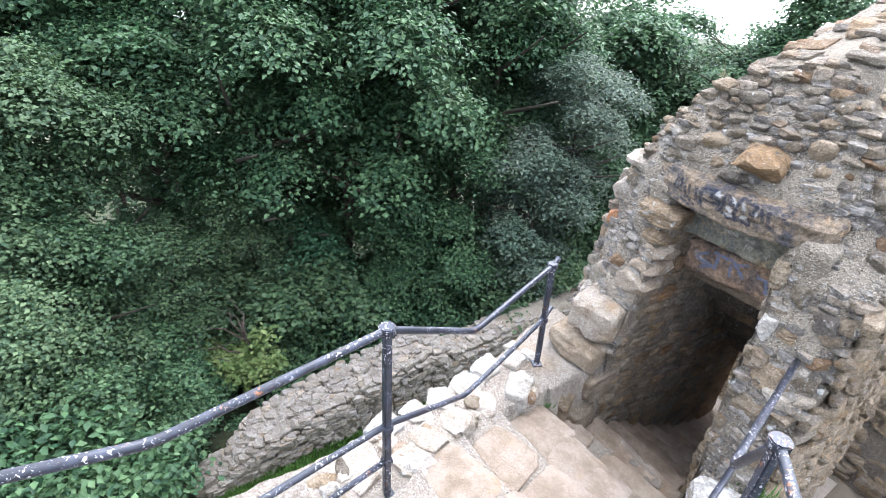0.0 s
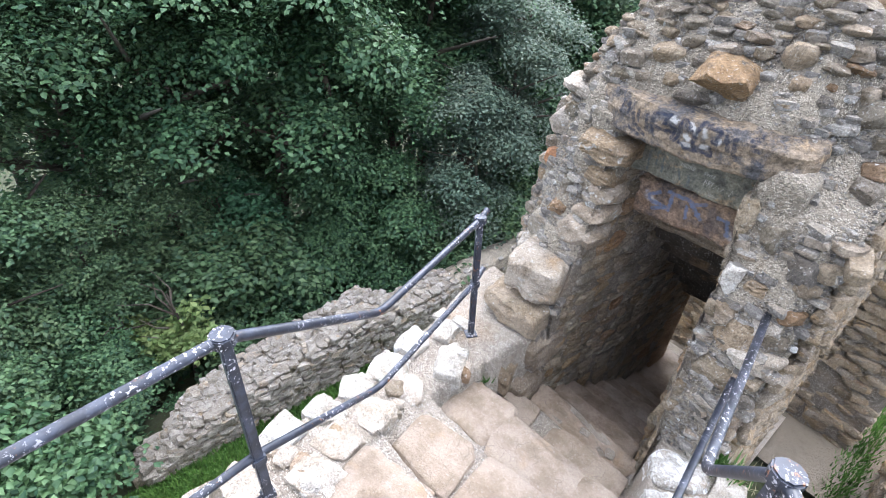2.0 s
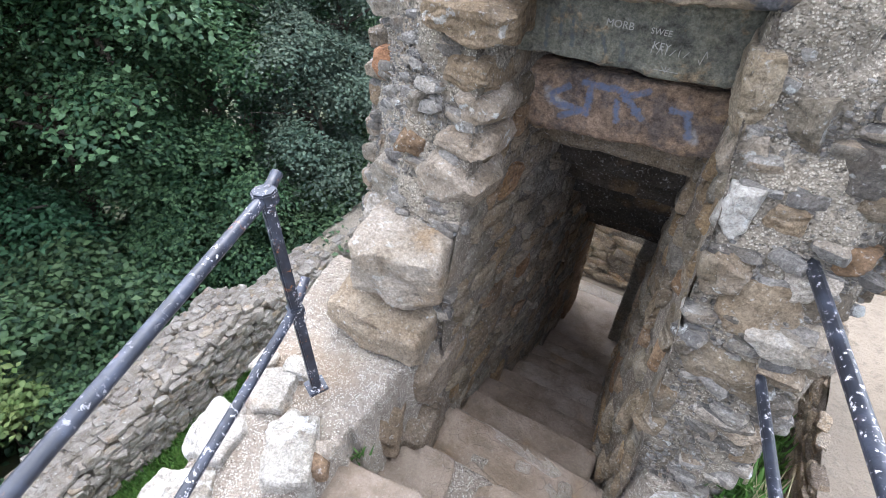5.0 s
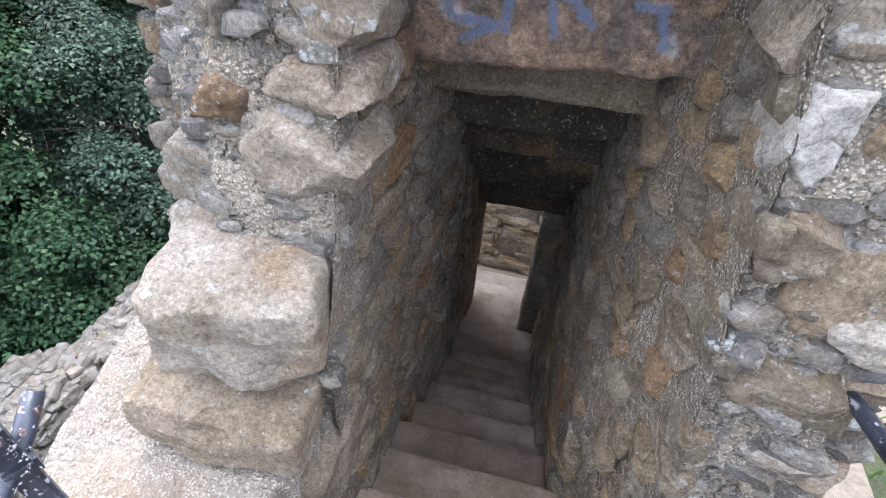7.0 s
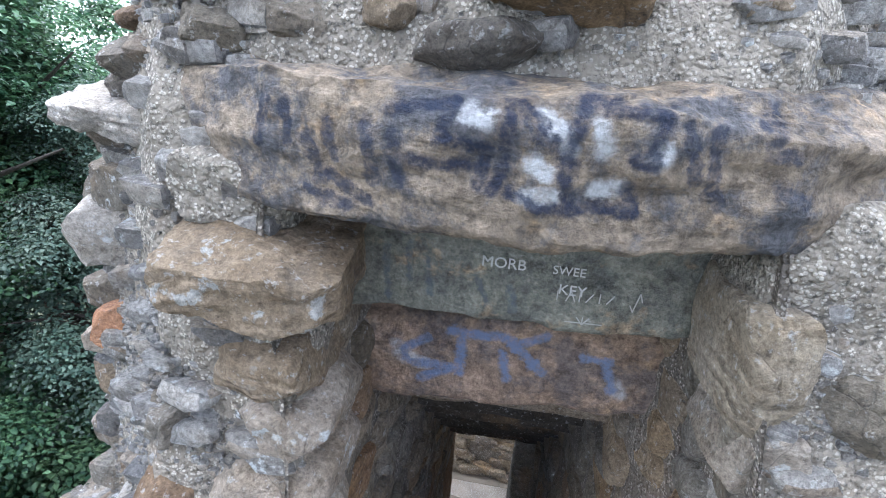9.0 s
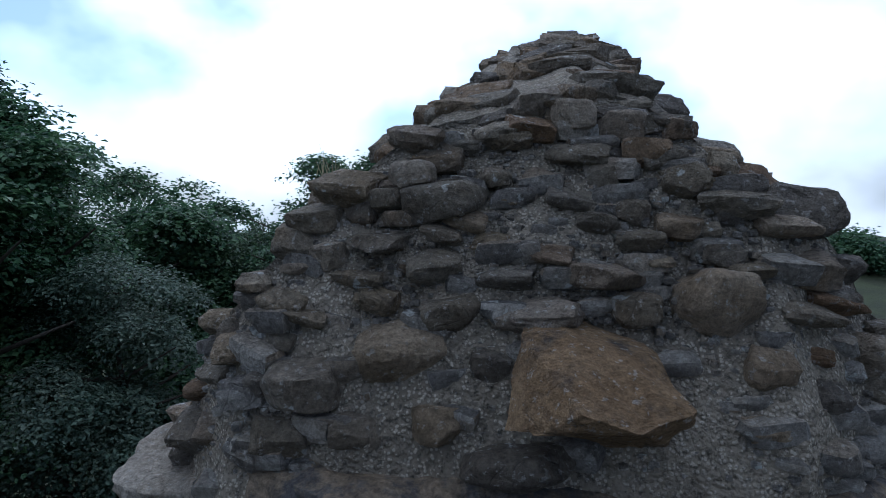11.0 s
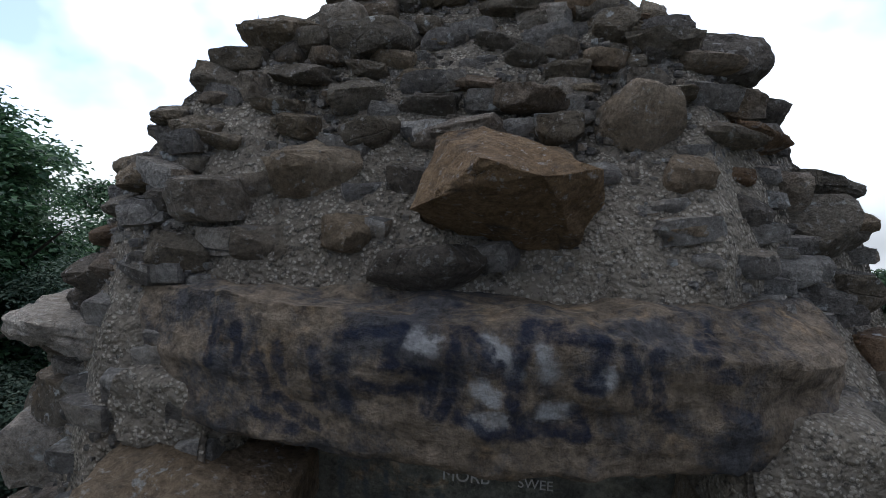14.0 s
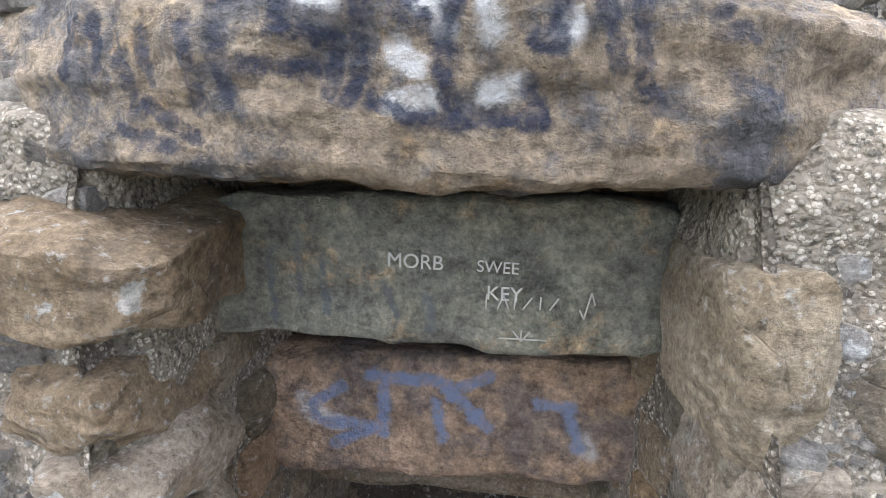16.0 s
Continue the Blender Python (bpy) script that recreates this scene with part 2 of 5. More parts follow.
def painted_stone(name, tone, strokes, paint, width, soft, extra=None, wear=0.55, soot=0.6):
    """A dressed stone with spray paint: strokes are (x0, z0, x1, z1) across its face."""
    m = mat(name, 0.9)
    k = Net(m)
    blot = k.noise(6.0, 5, 0.65)
    col = k.mix(k.step(blot, 0.35, 0.68), tone, tuple(c * 0.6 for c in tone))
    col = k.mix(k.math("MULTIPLY", k.step(k.noise(7.0, 6, 0.72), 0.44, 0.6), soot), col, (0.06, 0.062, 0.068))
    col = k.mix(k.math("MULTIPLY", k.step(k.noise(9.0, 4, 0.7), 0.56, 0.7), 0.55), col, (0.36, 0.24, 0.13))
    grain = k.noise(90.0, 3, 0.7)
    col = k.mix(0.75, col, k.ramp(k.noise(34.0, 6, 0.8), (0.32, (0.1, 0.1, 0.1)), (0.68, (0.92, 0.92, 0.92))), "OVERLAY")
    col = k.mix(0.4, col, k.ramp(grain, (0.25, (0.25, 0.25, 0.25)), (0.75, (1, 1, 1))), "OVERLAY")
    sep = k.n.new("ShaderNodeSeparateXYZ")
    k.l.new(k.pos, sep.inputs[0])
    wob = k.math("MULTIPLY", k.math("SUBTRACT", k.noise(30.0, 4, 0.7), 0.5), 0.035)
    X, Z = k.math("ADD", sep.outputs["X"], wob), k.math("ADD", sep.outputs["Z"], wob)

    def near(lines):
        best = None
        for x0, z0, x1, z1 in lines:
            dx, dz = x1 - x0, z1 - z0
            ax, az = k.math("SUBTRACT", X, x0), k.math("SUBTRACT", Z, z0)
            t = k.math("DIVIDE", k.math("ADD", k.math("MULTIPLY", ax, dx), k.math("MULTIPLY", az, dz)), dx * dx + dz * dz, True)
            px, pz = k.math("SUBTRACT", ax, k.math("MULTIPLY", t, dx)), k.math("SUBTRACT", az, k.math("MULTIPLY", t, dz))
            d = k.math("SQRT", k.math("ADD", k.math("MULTIPLY", px, px), k.math("MULTIPLY", pz, pz)))
            best = d if best is None else k.math("MINIMUM", best, d)
        return best

    front = k.n.new("ShaderNodeSeparateXYZ")
    k.l.new(k.normal, front.inputs[0])
    facing = k.step(k.math("MULTIPLY", front.outputs["Y"], -1.0), 0.1, 0.5)
    worn = k.step(k.noise(38.0, 4, 0.7), wear - 0.13, wear + 0.1)
    for lines, colour, w, s, cover in (extra or []) + [(strokes, paint, width, soft, 0.9)]:
        mask = k.math("SUBTRACT", 1.0, k.step(near(lines), w * (1 - s), w))
        mask = k.math("MULTIPLY", k.math("MULTIPLY", mask, facing), k.math("SUBTRACT", cover, k.math("MULTIPLY", worn, 0.45)), True)
        col = k.mix(mask, col, colour)
    h = k.math("ADD", k.math("MULTIPLY", k.noise(20.0, 6, 0.7), 0.8), k.math("MULTIPLY", grain, 0.2))
    h = k.math("ADD", h, k.math("MULTIPLY", k.noise(34.0, 6, 0.8), 0.4))
    k.out(col, k.bump(h, 0.045, 1.0))
    return m


def iron_material():
    """Black rail paint, chipped through to pale undercoat and rust."""
    m = mat("chipped_black_paint", 0.45)
    k = Net(m)
    col = k.mix(k.step(k.noise(14.0, 3, 0.6), 0.4, 0.7), (0.012, 0.014, 0.02), (0.03, 0.035, 0.05))
    zone = k.step(k.noise(2.6, 3, 0.6), 0.42, 0.6)
    chip = k.math("MULTIPLY", k.step(k.noise(60.0, 5, 0.7), 0.575, 0.61), zone)
    col = k.mix(chip, col, (0.55, 0.53, 0.55))
    rust = k.math("MULTIPLY", k.step(k.noise(25.0, 4, 0.7), 0.6, 0.66), k.step(k.noise(3.1, 2, 0.5), 0.5, 0.6))
    col = k.mix(rust, col, (0.19, 0.075, 0.03))
    k.b.inputs["Specular IOR Level"].default_value = 0.4
    k.out(col, k.bump(k.math("SUBTRACT", k.noise(40.0, 3, 0.6), chip), 0.002, 0.6), k.math("ADD", 0.42, k.math("MULTIPLY", chip, 0.5)))
    return m


def leaf_material(name, dark, light, tip=None):
    m = mat(name, 0.55)
    k = Net(m)
    col = k.mix(k.island, dark, light)
    col = k.mix(k.step(k.noise(0.35, 2, 0.5), 0.35, 0.7), col, k.mix(1.0, col, (0.62, 0.75, 0.7), "MULTIPLY"))
    if tip:
        col = k.mix(k.math("MULTIPLY", k.step(k.noise(0.5, 3, 0.6), 0.55, 0.7), 0.6), col, tip)
    k.out(col)
    k.b.inputs["Specular IOR Level"].default_value = 0.3
    tr = k.n.new("ShaderNodeBsdfTranslucent")
    mixs = k.n.new("ShaderNodeMixShader")
    mixs.inputs[0].default_value = 0.35
    k.l.new(col, tr.inputs["Color"])
    k.l.new(k.b.outputs[0], mixs.inputs[1])
    k.l.new(tr.outputs[0], mixs.inputs[2])
    k.l.new(mixs.outputs[0], k.n["Material Output"].inputs["Surface"])
    return m


def soil_material(name, a, b, c):
    m = mat(name, 0.95)
    k = Net(m)
    col = k.mix(k.step(k.noise(0.8, 5, 0.6), 0.35, 0.65), a, b)
    col = k.mix(k.math("MULTIPLY", k.step(k.noise(9.0, 5, 0.7), 0.5, 0.65), 0.7), col, c)
    k.out(col, k.bump(k.noise(18.0, 6, 0.7), 0.05, 0.8))
    return m


M_IRON = iron_material()
M_LEAF = leaf_material("broad_leaves", (0.02, 0.06, 0.03), (0.125, 0.21, 0.095))
M_LEAF2 = leaf_material("light_leaves", (0.026, 0.062, 0.03), (0.125, 0.185, 0.085))
M_NEEDLE = leaf_material("drooping_leaves", (0.03, 0.085, 0.045), (0.10, 0.205, 0.105))
M_YELLOW = leaf_material("yellowing_leaves", (0.085, 0.135, 0.04), (0.23, 0.28, 0.10))
M_GREY = leaf_material("silvery_leaves", (0.05, 0.085, 0.06), (0.17, 0.21, 0.15))
M_GRASS = leaf_material("grass_blades", (0.04, 0.10, 0.018), (0.11, 0.21, 0.045))
M_DRY = leaf_material("dry_stems", (0.3, 0.24, 0.14), (0.42, 0.35, 0.22))
M_BARK = soil_material("bark", (0.06, 0.048, 0.036), (0.09, 0.075, 0.06), (0.03, 0.025, 0.02))
M_EARTH = soil_material("woodland_floor", (0.035, 0.04, 0.02), (0.05, 0.06, 0.025), (0.03, 0.025, 0.018))
M_TURF = soil_material("turf", (0.045, 0.10, 0.02), (0.065, 0.125, 0.03), (0.1, 0.1, 0.04))
M_MUD = stone_material("muddy_tread", ((0.0, (0.26, 0.2, 0.15)), (0.5, (0.33, 0.26, 0.2)), (1.0, (0.38, 0.31, 0.245))), lichen=0.9, dark=0.15, grain=0.3)
M_PATH = soil_material("trodden_earth", (0.165, 0.135, 0.10), (0.20, 0.165, 0.125), (0.13, 0.11, 0.08))


# ---- shapes ----
def mesh_of(name, verts, faces, material, smooth=True, crisp=0):
    me = bpy.data.meshes.new(name)
    me.from_pydata([tuple(v) for v in verts], [], faces)
    me.materials.append(material)
    me.polygons.foreach_set("use_smooth", [smooth] * len(me.polygons))
    me.update()
    if crisp:
        me.set_sharp_from_angle(angle=radians(crisp))
    return me


def part(name, me, parent=None, label="", m=None):
    """Links a mesh as one object, under its thing."""
    ob = new(name, me)
    if m is not None:
        ob.matrix_basis = m
    if parent:
        ob.parent = parent
    return tagged(ob, label)


def thing(name, label, category, kind="", group="", data=None):
    return tagged(new(name, data), label, category, group, kind)


def fbm(p, seed, octaves=3):
    v, a, f = 0.0, 0.5, 1.0
    for i in range(octaves):
        v += a * noise.noise(Vector((p[0] * f + seed * 3.7, p[1] * f - seed * 1.9, p[2] * f + seed * 5.3 + i * 11)))
        a, f = a * 0.5, f * 2.1
    return v


def block_geo(n, seed, round_=6.0, amp=0.12, chips=5, freq=1.3, depth=0.82):
    """A rough block inside the cube of half size 1: rounded, chipped by planes, uneven."""
    rnd = random.Random(seed)
    idx, verts, faces = {}, [], []
    planes = []
    for _ in range(chips):
        d = Vector((rnd.uniform(-1, 1), rnd.uniform(-1, 1), rnd.uniform(-1, 1))).normalized()
        planes.append((d, (abs(d.x) + abs(d.y) + abs(d.z)) * rnd.uniform(depth - 0.14, depth + 0.08)))

    def vert(p):
        key = tuple(round(c, 4) for c in p)
        if key not in idx:
            q = Vector(p)
            q /= (sum(abs(c) ** round_ for c in p)) ** (1 / round_)
            for d, w in planes:
                over = q.dot(d) - w
                if over > 0:
                    q -= d * over
            q *= 1 + amp * 2 * fbm(q * freq, seed)
            q += Vector((fbm(q * 3.1, seed + 1, 2), fbm(q * 3.1, seed + 2, 2), fbm(q * 3.1, seed + 3, 2))) * amp * 0.7
            idx[key] = len(verts)
            verts.append(q)
        return idx[key]

    for axis in range(3):
        for s in (-1, 1):
            for i in range(n):
                for j in range(n):
                    quad = []
                    for a, b in ((i, j), (i + 1, j), (i + 1, j + 1), (i, j + 1)):
                        p = [0, 0, 0]
                        p[axis], p[(axis + 1) % 3], p[(axis + 2) % 3] = s, 2 * a / n - 1, 2 * b / n - 1
                        quad.append(vert(p))
                    faces.append(quad if s > 0 else quad[::-1])
    return verts, faces


GEO = {k: [block_geo(n, 40 + i, r, a, c, 1.3, 0.72) for i in range(count)] for k, n, count, r, a, c in
       (("rough", 9, 16, 7.0, 0.08, 20), ("small", 3, 10, 7.0, 0.12, 7), ("tiny", 2, 6, 4.0, 0.2, 3))}


def flake_geo(seed):
    """A split flake inside the cube of half size 1: undercut in front, with a sloping top."""
    rnd = random.Random(seed)
    bm = bmesh.new()
    lip = rnd.uniform(-0.25, 0.35)
    for k in range(5):
        x = -0.95 + 1.9 * k / 4 + rnd.uniform(-0.12, 0.12)
        end = 1 - 0.2 * abs(x) ** 3
        bm.verts.new((x, -rnd.uniform(0.75, 1.0) * end, lip + rnd.uniform(0.05, 0.3)))
        bm.verts.new((x * 0.95, -rnd.uniform(0.7, 0.95) * end, lip - rnd.uniform(0.15, 0.5)))
        bm.verts.new((x * 0.9, rnd.uniform(-0.45, 0.1), rnd.uniform(0.6, 1.0) * end))
        bm.verts.new((x * 0.85, -rnd.uniform(0.1, 0.6) * end, -rnd.uniform(0.65, 1.0) * end))
        bm.verts.new((x * 0.9, 1.0, rnd.choice((-0.7, 0.8))))
    bmesh.ops.convex_hull(bm, input=bm.verts)
    bmesh.ops.delete(bm, geom=[v for v in bm.verts if not v.link_faces], context="VERTS")
    bmesh.ops.subdivide_edges(bm, edges=bm.edges, cuts=3, use_grid_fill=True)
    bm.normal_update()
    for v in bm.verts:
        v.co += v.normal * (0.16 * fbm(v.co * 2.4, seed) - 0.08 * abs(fbm(v.co * 6, seed + 1)))
    bmesh.ops.recalc_face_normals(bm, faces=bm.faces)
    bm.verts.index_update()
    out = [v.co.copy() for v in bm.verts], [tuple(v.index for v in f.verts) for f in bm.faces]
    bm.free()
    return out


GEO["flake"] = [flake_geo(70 + i) for i in range(16)]
SHARED = {}


def stone_mesh(kind, i, material):
    key = (kind, i % len(GEO[kind]), material.name)
    if key not in SHARED:
        SHARED[key] = mesh_of("stone", *GEO[kind][key[1]], material, True, 24)
    return SHARED[key]


def lay(parent, i, place, size, material, turn=(0, 0, 0), kind="rough", name="stone", label=""):
    """One stone: centre, full size, and a small turn in degrees."""
    m = pose(*place, *turn) @ Matrix.Diagonal((size[0] / 2, size[1] / 2, size[2] / 2, 1))
    return part(name, stone_mesh(kind, i, material), parent, label, m)


def hero(name, parent, place, size, material, seed, turn=(0, 0, 0), n=22, amp=0.035, chips=7, round_=9.0, depth=0.86, label="", rough=0.07):
    """A large block with a mesh of its own, shaped at its true proportions."""
    verts, faces = block_geo(n, seed, round_, amp, chips, 2.0, depth)
    half = Vector(size) / 2
    out = []
    for v in verts:
        p = Vector((v.x * half.x, v.y * half.y, v.z * half.z))
        d = (0.5 * fbm(p * 9, seed + 5, 3) + 0.3 * abs(fbm(p * 21, seed + 6, 3))) * rough
        out.append(p + Vector((v.x * 0.3, v.y, v.z)).normalized() * d)
    return part(name, mesh_of(name, out, faces, material, True, 28), parent, label, pose(*place, *turn))


def tube(points, r, sides=12):
    """A round bar along a bent line."""
    pts = [Vector(p) for p in points]
    path = [pts[0]]
    for a, b, c in zip(pts, pts[1:], pts[2:]):
        u, v = (a - b).normalized(), (c - b).normalized()
        k = min(0.07, (a - b).length * 0.4, (c - b).length * 0.4)
        for s in (0, 0.25, 0.5, 0.75, 1):
            path.append((b + u * k) * (1 - s) ** 2 + b * 2 * s * (1 - s) + (b + v * k) * s ** 2)
    path.append(pts[-1])
    verts, faces = [], []
    for i, p in enumerate(path):
        d = (path[min(i + 1, len(path) - 1)] - path[max(i - 1, 0)]).normalized()
        q = d.to_track_quat("Z", "X")
        for s in range(sides):
            a = 2 * math.pi * s / sides
            verts.append(p + q @ Vector((math.cos(a) * r, math.sin(a) * r, 0)))
    for i in range(len(path) - 1):
        for s in range(sides):
            t = (s + 1) % sides
            faces.append((i * sides + s, i * sides + t, (i + 1) * sides + t, (i + 1) * sides + s))
    faces += [tuple(range(sides))[::-1], tuple(range((len(path) - 1) * sides, len(path) * sides))]
    return verts, faces


def grid_faces(nu, nv, keep=lambda i, j: True):
    return [(i * (nv + 1) + j, (i + 1) * (nv + 1) + j, (i + 1) * (nv + 1) + j + 1, i * (nv + 1) + j + 1)
            for i in range(nu) for j in range(nv) if keep(i, j)]


def lerp_table(x, xs, ys):
    return float(np.interp(x, xs, ys))


# ---- the stair tower ----
FACE_Z = (-9.0, 0.6, 1.0, 1.5, 1.9, 2.3, 2.5, 2.65, 2.8, 3.0, 3.15, 3.3, 3.5, 3.9, 4.6)
FACE_Y = (-0.62, -0.60, -0.58, -0.47, -0.36, -0.28, -0.22, -0.17, -0.09, 0.03, 0.15, 0.27, 0.42, 0.75, 1.3)
TOP_X = (-1.16, -1.05, -0.94, -0.86, -0.75, -0.65, -0.57, -0.44, -0.34, -0.1, 0.06, 0.18, 0.27, 0.34, 0.40, 0.53, 0.58, 0.63, 0.68, 0.84, 0.96)
TOP_Z = (2.22, 2.38, 2.55, 2.76, 2.85, 2.96, 3.08, 3.19, 3.27, 3.31, 3.38, 3.33, 3.28, 3.20, 3.14, 3.12, 3.04, 2.95, 2.85, 2.76, 2.38)


def face_y(x, z):
    w = min(1, max(0, (z - 2.2) / 0.3))
    return lerp_table(z, FACE_Z, FACE_Y) + 0.9 * max(0, -x - 0.68) + 0.8 * w * max(0, x - 0.42) + 0.6 * (1 - w) * max(0, x - 0.85)


def door_left(z):
    return lerp_table(z, (-1, 0.6, 1.0, 1.5, 1.9, 2.1, 2.4), (-0.36, -0.36, -0.38, -0.36, -0.38, -0.43, -0.45))


def door_right(z):
    return lerp_table(z, (-1, 0.6, 0.85, 1.2, 1.5, 1.7, 2.1, 2.4), (0.62, 0.62, 0.60, 0.56, 0.53, 0.52, 0.46, 0.44))


tower = thing("stair_tower", "ruined rubble stair tower with a low lintelled doorway", "ruin", "structure")


def tower_body():
    """Uneven mortared face with the doorway left open, carried back to a rear plane."""
    xs = np.linspace(TOP_X[0], TOP_X[-1], 115)
    nv = 150
    verts, faces = [], []
    z0 = -2.6
    for x in xs:
        top = lerp_table(x, TOP_X, TOP_Z) + 0.05 * fbm((x * 6, 0, 0), 3)
        for j in range(nv + 1):
            z = z0 + (top - z0) * j / nv
            y = face_y(x, z) + 0.05 * fbm((x * 5, z * 5, 1), 8) + 0.018 * fbm((x * 22, z * 22, 4), 9, 2)
            px = x
            if -0.75 < x < 0.95 and z < 2.42:
                l, r = door_left(z), door_right(z)
                if abs(px - l) < 0.013:
                    px = l
                if abs(px - r) < 0.013:
                    px = r
            verts.append((px, y, z))

    def keep(i, j):
        x, z = (xs[i] + xs[i + 1]) / 2, verts[i * (nv + 1) + j][2]
        return not (z < 2.42 and door_left(z) < x < door_right(z))

    faces = grid_faces(len(xs) - 1, nv, keep)
    # sides and top carried back
    ring = [0 * (nv + 1) + j for j in range(nv + 1)] + [i * (nv + 1) + nv for i in range(1, len(xs))] + [(len(xs) - 1) * (nv + 1) + j for j in range(nv - 1, -1, -1)]
    base = len(verts)
    for s in (0.33, 0.66, 1.0):
        for k in ring:
            x, y, z = verts[k]
            yy = y + (2.15 - y) * s
            verts.append((x, yy, z + 0.60 * s * min(1, max(0, (z - 3.0) / 0.3)) + 0.06 * fbm((x * 5, yy * 5, z * 5), 17)))
    n = len(ring)
    for row in range(3):
        for k in range(n - 1):
            a = (ring[k], ring[k + 1]) if row == 0 else (base + (row - 1) * n + k, base + (row - 1) * n + k + 1)
            faces.append((a[1], a[0], base + row * n + k, base + row * n + k + 1))
    # unseen rear, closed down to the lower doorway's head against stray light
    first = len(verts)
    tops = [base + 2 * n + nv + i for i in range(len(xs))]
    verts += [(verts[t][0], verts[t][1], 0.30) for t in tops]
    for i in range(len(xs) - 1):
        faces.append((tops[i], tops[i + 1], first + i + 1, first + i))
    return mesh_of("tower_face", verts, faces, M_MORTAR)


part("core", tower_body(), tower, "grey lime mortar studded with grit")

# passage: side walls, stepped ceiling beams, end wall with a narrow doorway
def sheet(corners, nu, nv, amp, seed, material):
    a, b, c, d = (Vector(p) for p in corners)
    nrm = (b - a).cross(d - a).normalized()
    verts = []
    for i in range(nu + 1):
        for j in range(nv + 1):
            u, v = i / nu, j / nv
            p = a * (1 - u) * (1 - v) + b * u * (1 - v) + c * u * v + d * (1 - u) * v
            verts.append(p + nrm * amp * 2 * fbm(p * 4, seed))
    return mesh_of("sheet", verts, grid_faces(nu, nv), material)


# unseen sheets beside the lower doorway, added to keep the passage dark
part("back_wall", sheet([(-0.50, 2.12, -2.6), (-1.15, 2.12, -2.6), (-1.15, 2.12, 0.32), (-0.50, 2.12, 0.32)], 8, 20, 0.02, 24, M_MORTAR), tower)
part("back_wall", sheet([(0.95, 2.12, -2.6), (0.46, 2.12, -2.6), (0.46, 2.12, 0.32), (0.95, 2.12, 0.32)], 8, 20, 0.02, 25, M_MORTAR), tower)


def passage_left(y):
    return lerp_table(y, (-0.7, 0.0, 0.3, 0.6, 2.0), (-0.36, -0.37, -0.32, -0.29, -0.28))


def passage_right(y):
    return lerp_table(y, (-0.7, -0.3, 0.0, 0.3, 0.6, 2.0), (0.60, 0.48, 0.43, 0.39, 0.36, 0.35))


def passage_wall(side, seed):
    edge = passage_left if side < 0 else passage_right
    verts, nu, nv = [], 50, 60
    for i in range(nu + 1):
        y = -0.66 + (1.78 + 0.66) * i / nu
        for j in range(nv + 1):
            z = -2.6 + 5.05 * j / nv
            x = (door_left(z) if side < 0 else door_right(z))
            w = min(1, max(0, (y - face_y(0, z)) / 0.5))
            x = x * (1 - w) + edge(y) * w + 0.03 * fbm((1, y * 5, z * 5), seed)
            verts.append((x, max(y, face_y(0, z) - 0.03), z))
    f = grid_faces(nu, nv)
    return mesh_of("passage_wall", verts, f if side > 0 else [q[::-1] for q in f], M_DARKMORTAR)


part("passage_wall", passage_wall(-1, 21), tower, "damp coursed passage wall")
part("passage_wall", passage_wall(1, 22), tower, "damp coursed passage wall")

GRAFF = [(-0.185, 2.518, -0.095, 2.534), (-0.095, 2.534, -0.112, 2.488), (-0.112, 2.488, -0.040, 2.471), (-0.040, 2.471, -0.048, 2.419), (-0.157, 2.446, -0.046, 2.445), (-0.014, 2.559, -0.011, 2.480), (-0.013, 2.555, 0.081, 2.463), (0.093, 2.553, 0.073, 2.462), (0.107, 2.547, 0.202, 2.539), (0.202, 2.539, 0.188, 2.470), (0.171, 2.476, 0.195, 2.470), (-0.011, 2.461, -0.027, 2.413), (-0.002, 2.416, 0.043, 2.393), (0.075, 2.450, 0.094, 2.392), (0.043, 2.393, 0.187, 2.399), (0.187, 2.399, 0.164, 2.430)]
GRAFF2 = [(-0.378, 2.506, -0.373, 2.447), (-0.298, 2.484, -0.286, 2.429), (-0.335, 2.459, -0.315, 2.399), (-0.340, 2.373, -0.265, 2.353), (-0.301, 2.400, -0.228, 2.362), (-0.227, 2.498, -0.218, 2.400), (-0.184, 2.482, -0.173, 2.405), (0.276, 2.525, 0.284, 2.456), (0.280, 2.456, 0.305, 2.418), (0.343, 2.535, 0.372, 2.549), (0.372, 2.549, 0.358, 2.507), (0.361, 2.496, 0.397, 2.492), (0.382, 2.451, 0.426, 2.424), (0.233, 2.528, 0.259, 2.453), (-0.414, 2.511, -0.431, 2.441)]
CHALK = [(-0.070, 2.524, -0.045, 2.515), (0.033, 2.525, 0.066, 2.513), (0.054, 2.512, 0.077, 2.486), (0.116, 2.521, 0.127, 2.491), (0.026, 2.461, 0.048, 2.447), (0.024, 2.408, 0.061, 2.412), (0.127, 2.426, 0.150, 2.429), (0.204, 2.495, 0.201, 2.479)]
M_TOPLINTEL = painted_stone("graffiti_lintel", (0.215, 0.165, 0.115), GRAFF, (0.014, 0.02, 0.04), 0.017, 0.75,
                            [(CHALK, (0.43, 0.42, 0.40), 0.021, 0.7, 0.9), (GRAFF2, (0.02, 0.026, 0.045), 0.015, 0.6, 0.8)], soot=0.85)
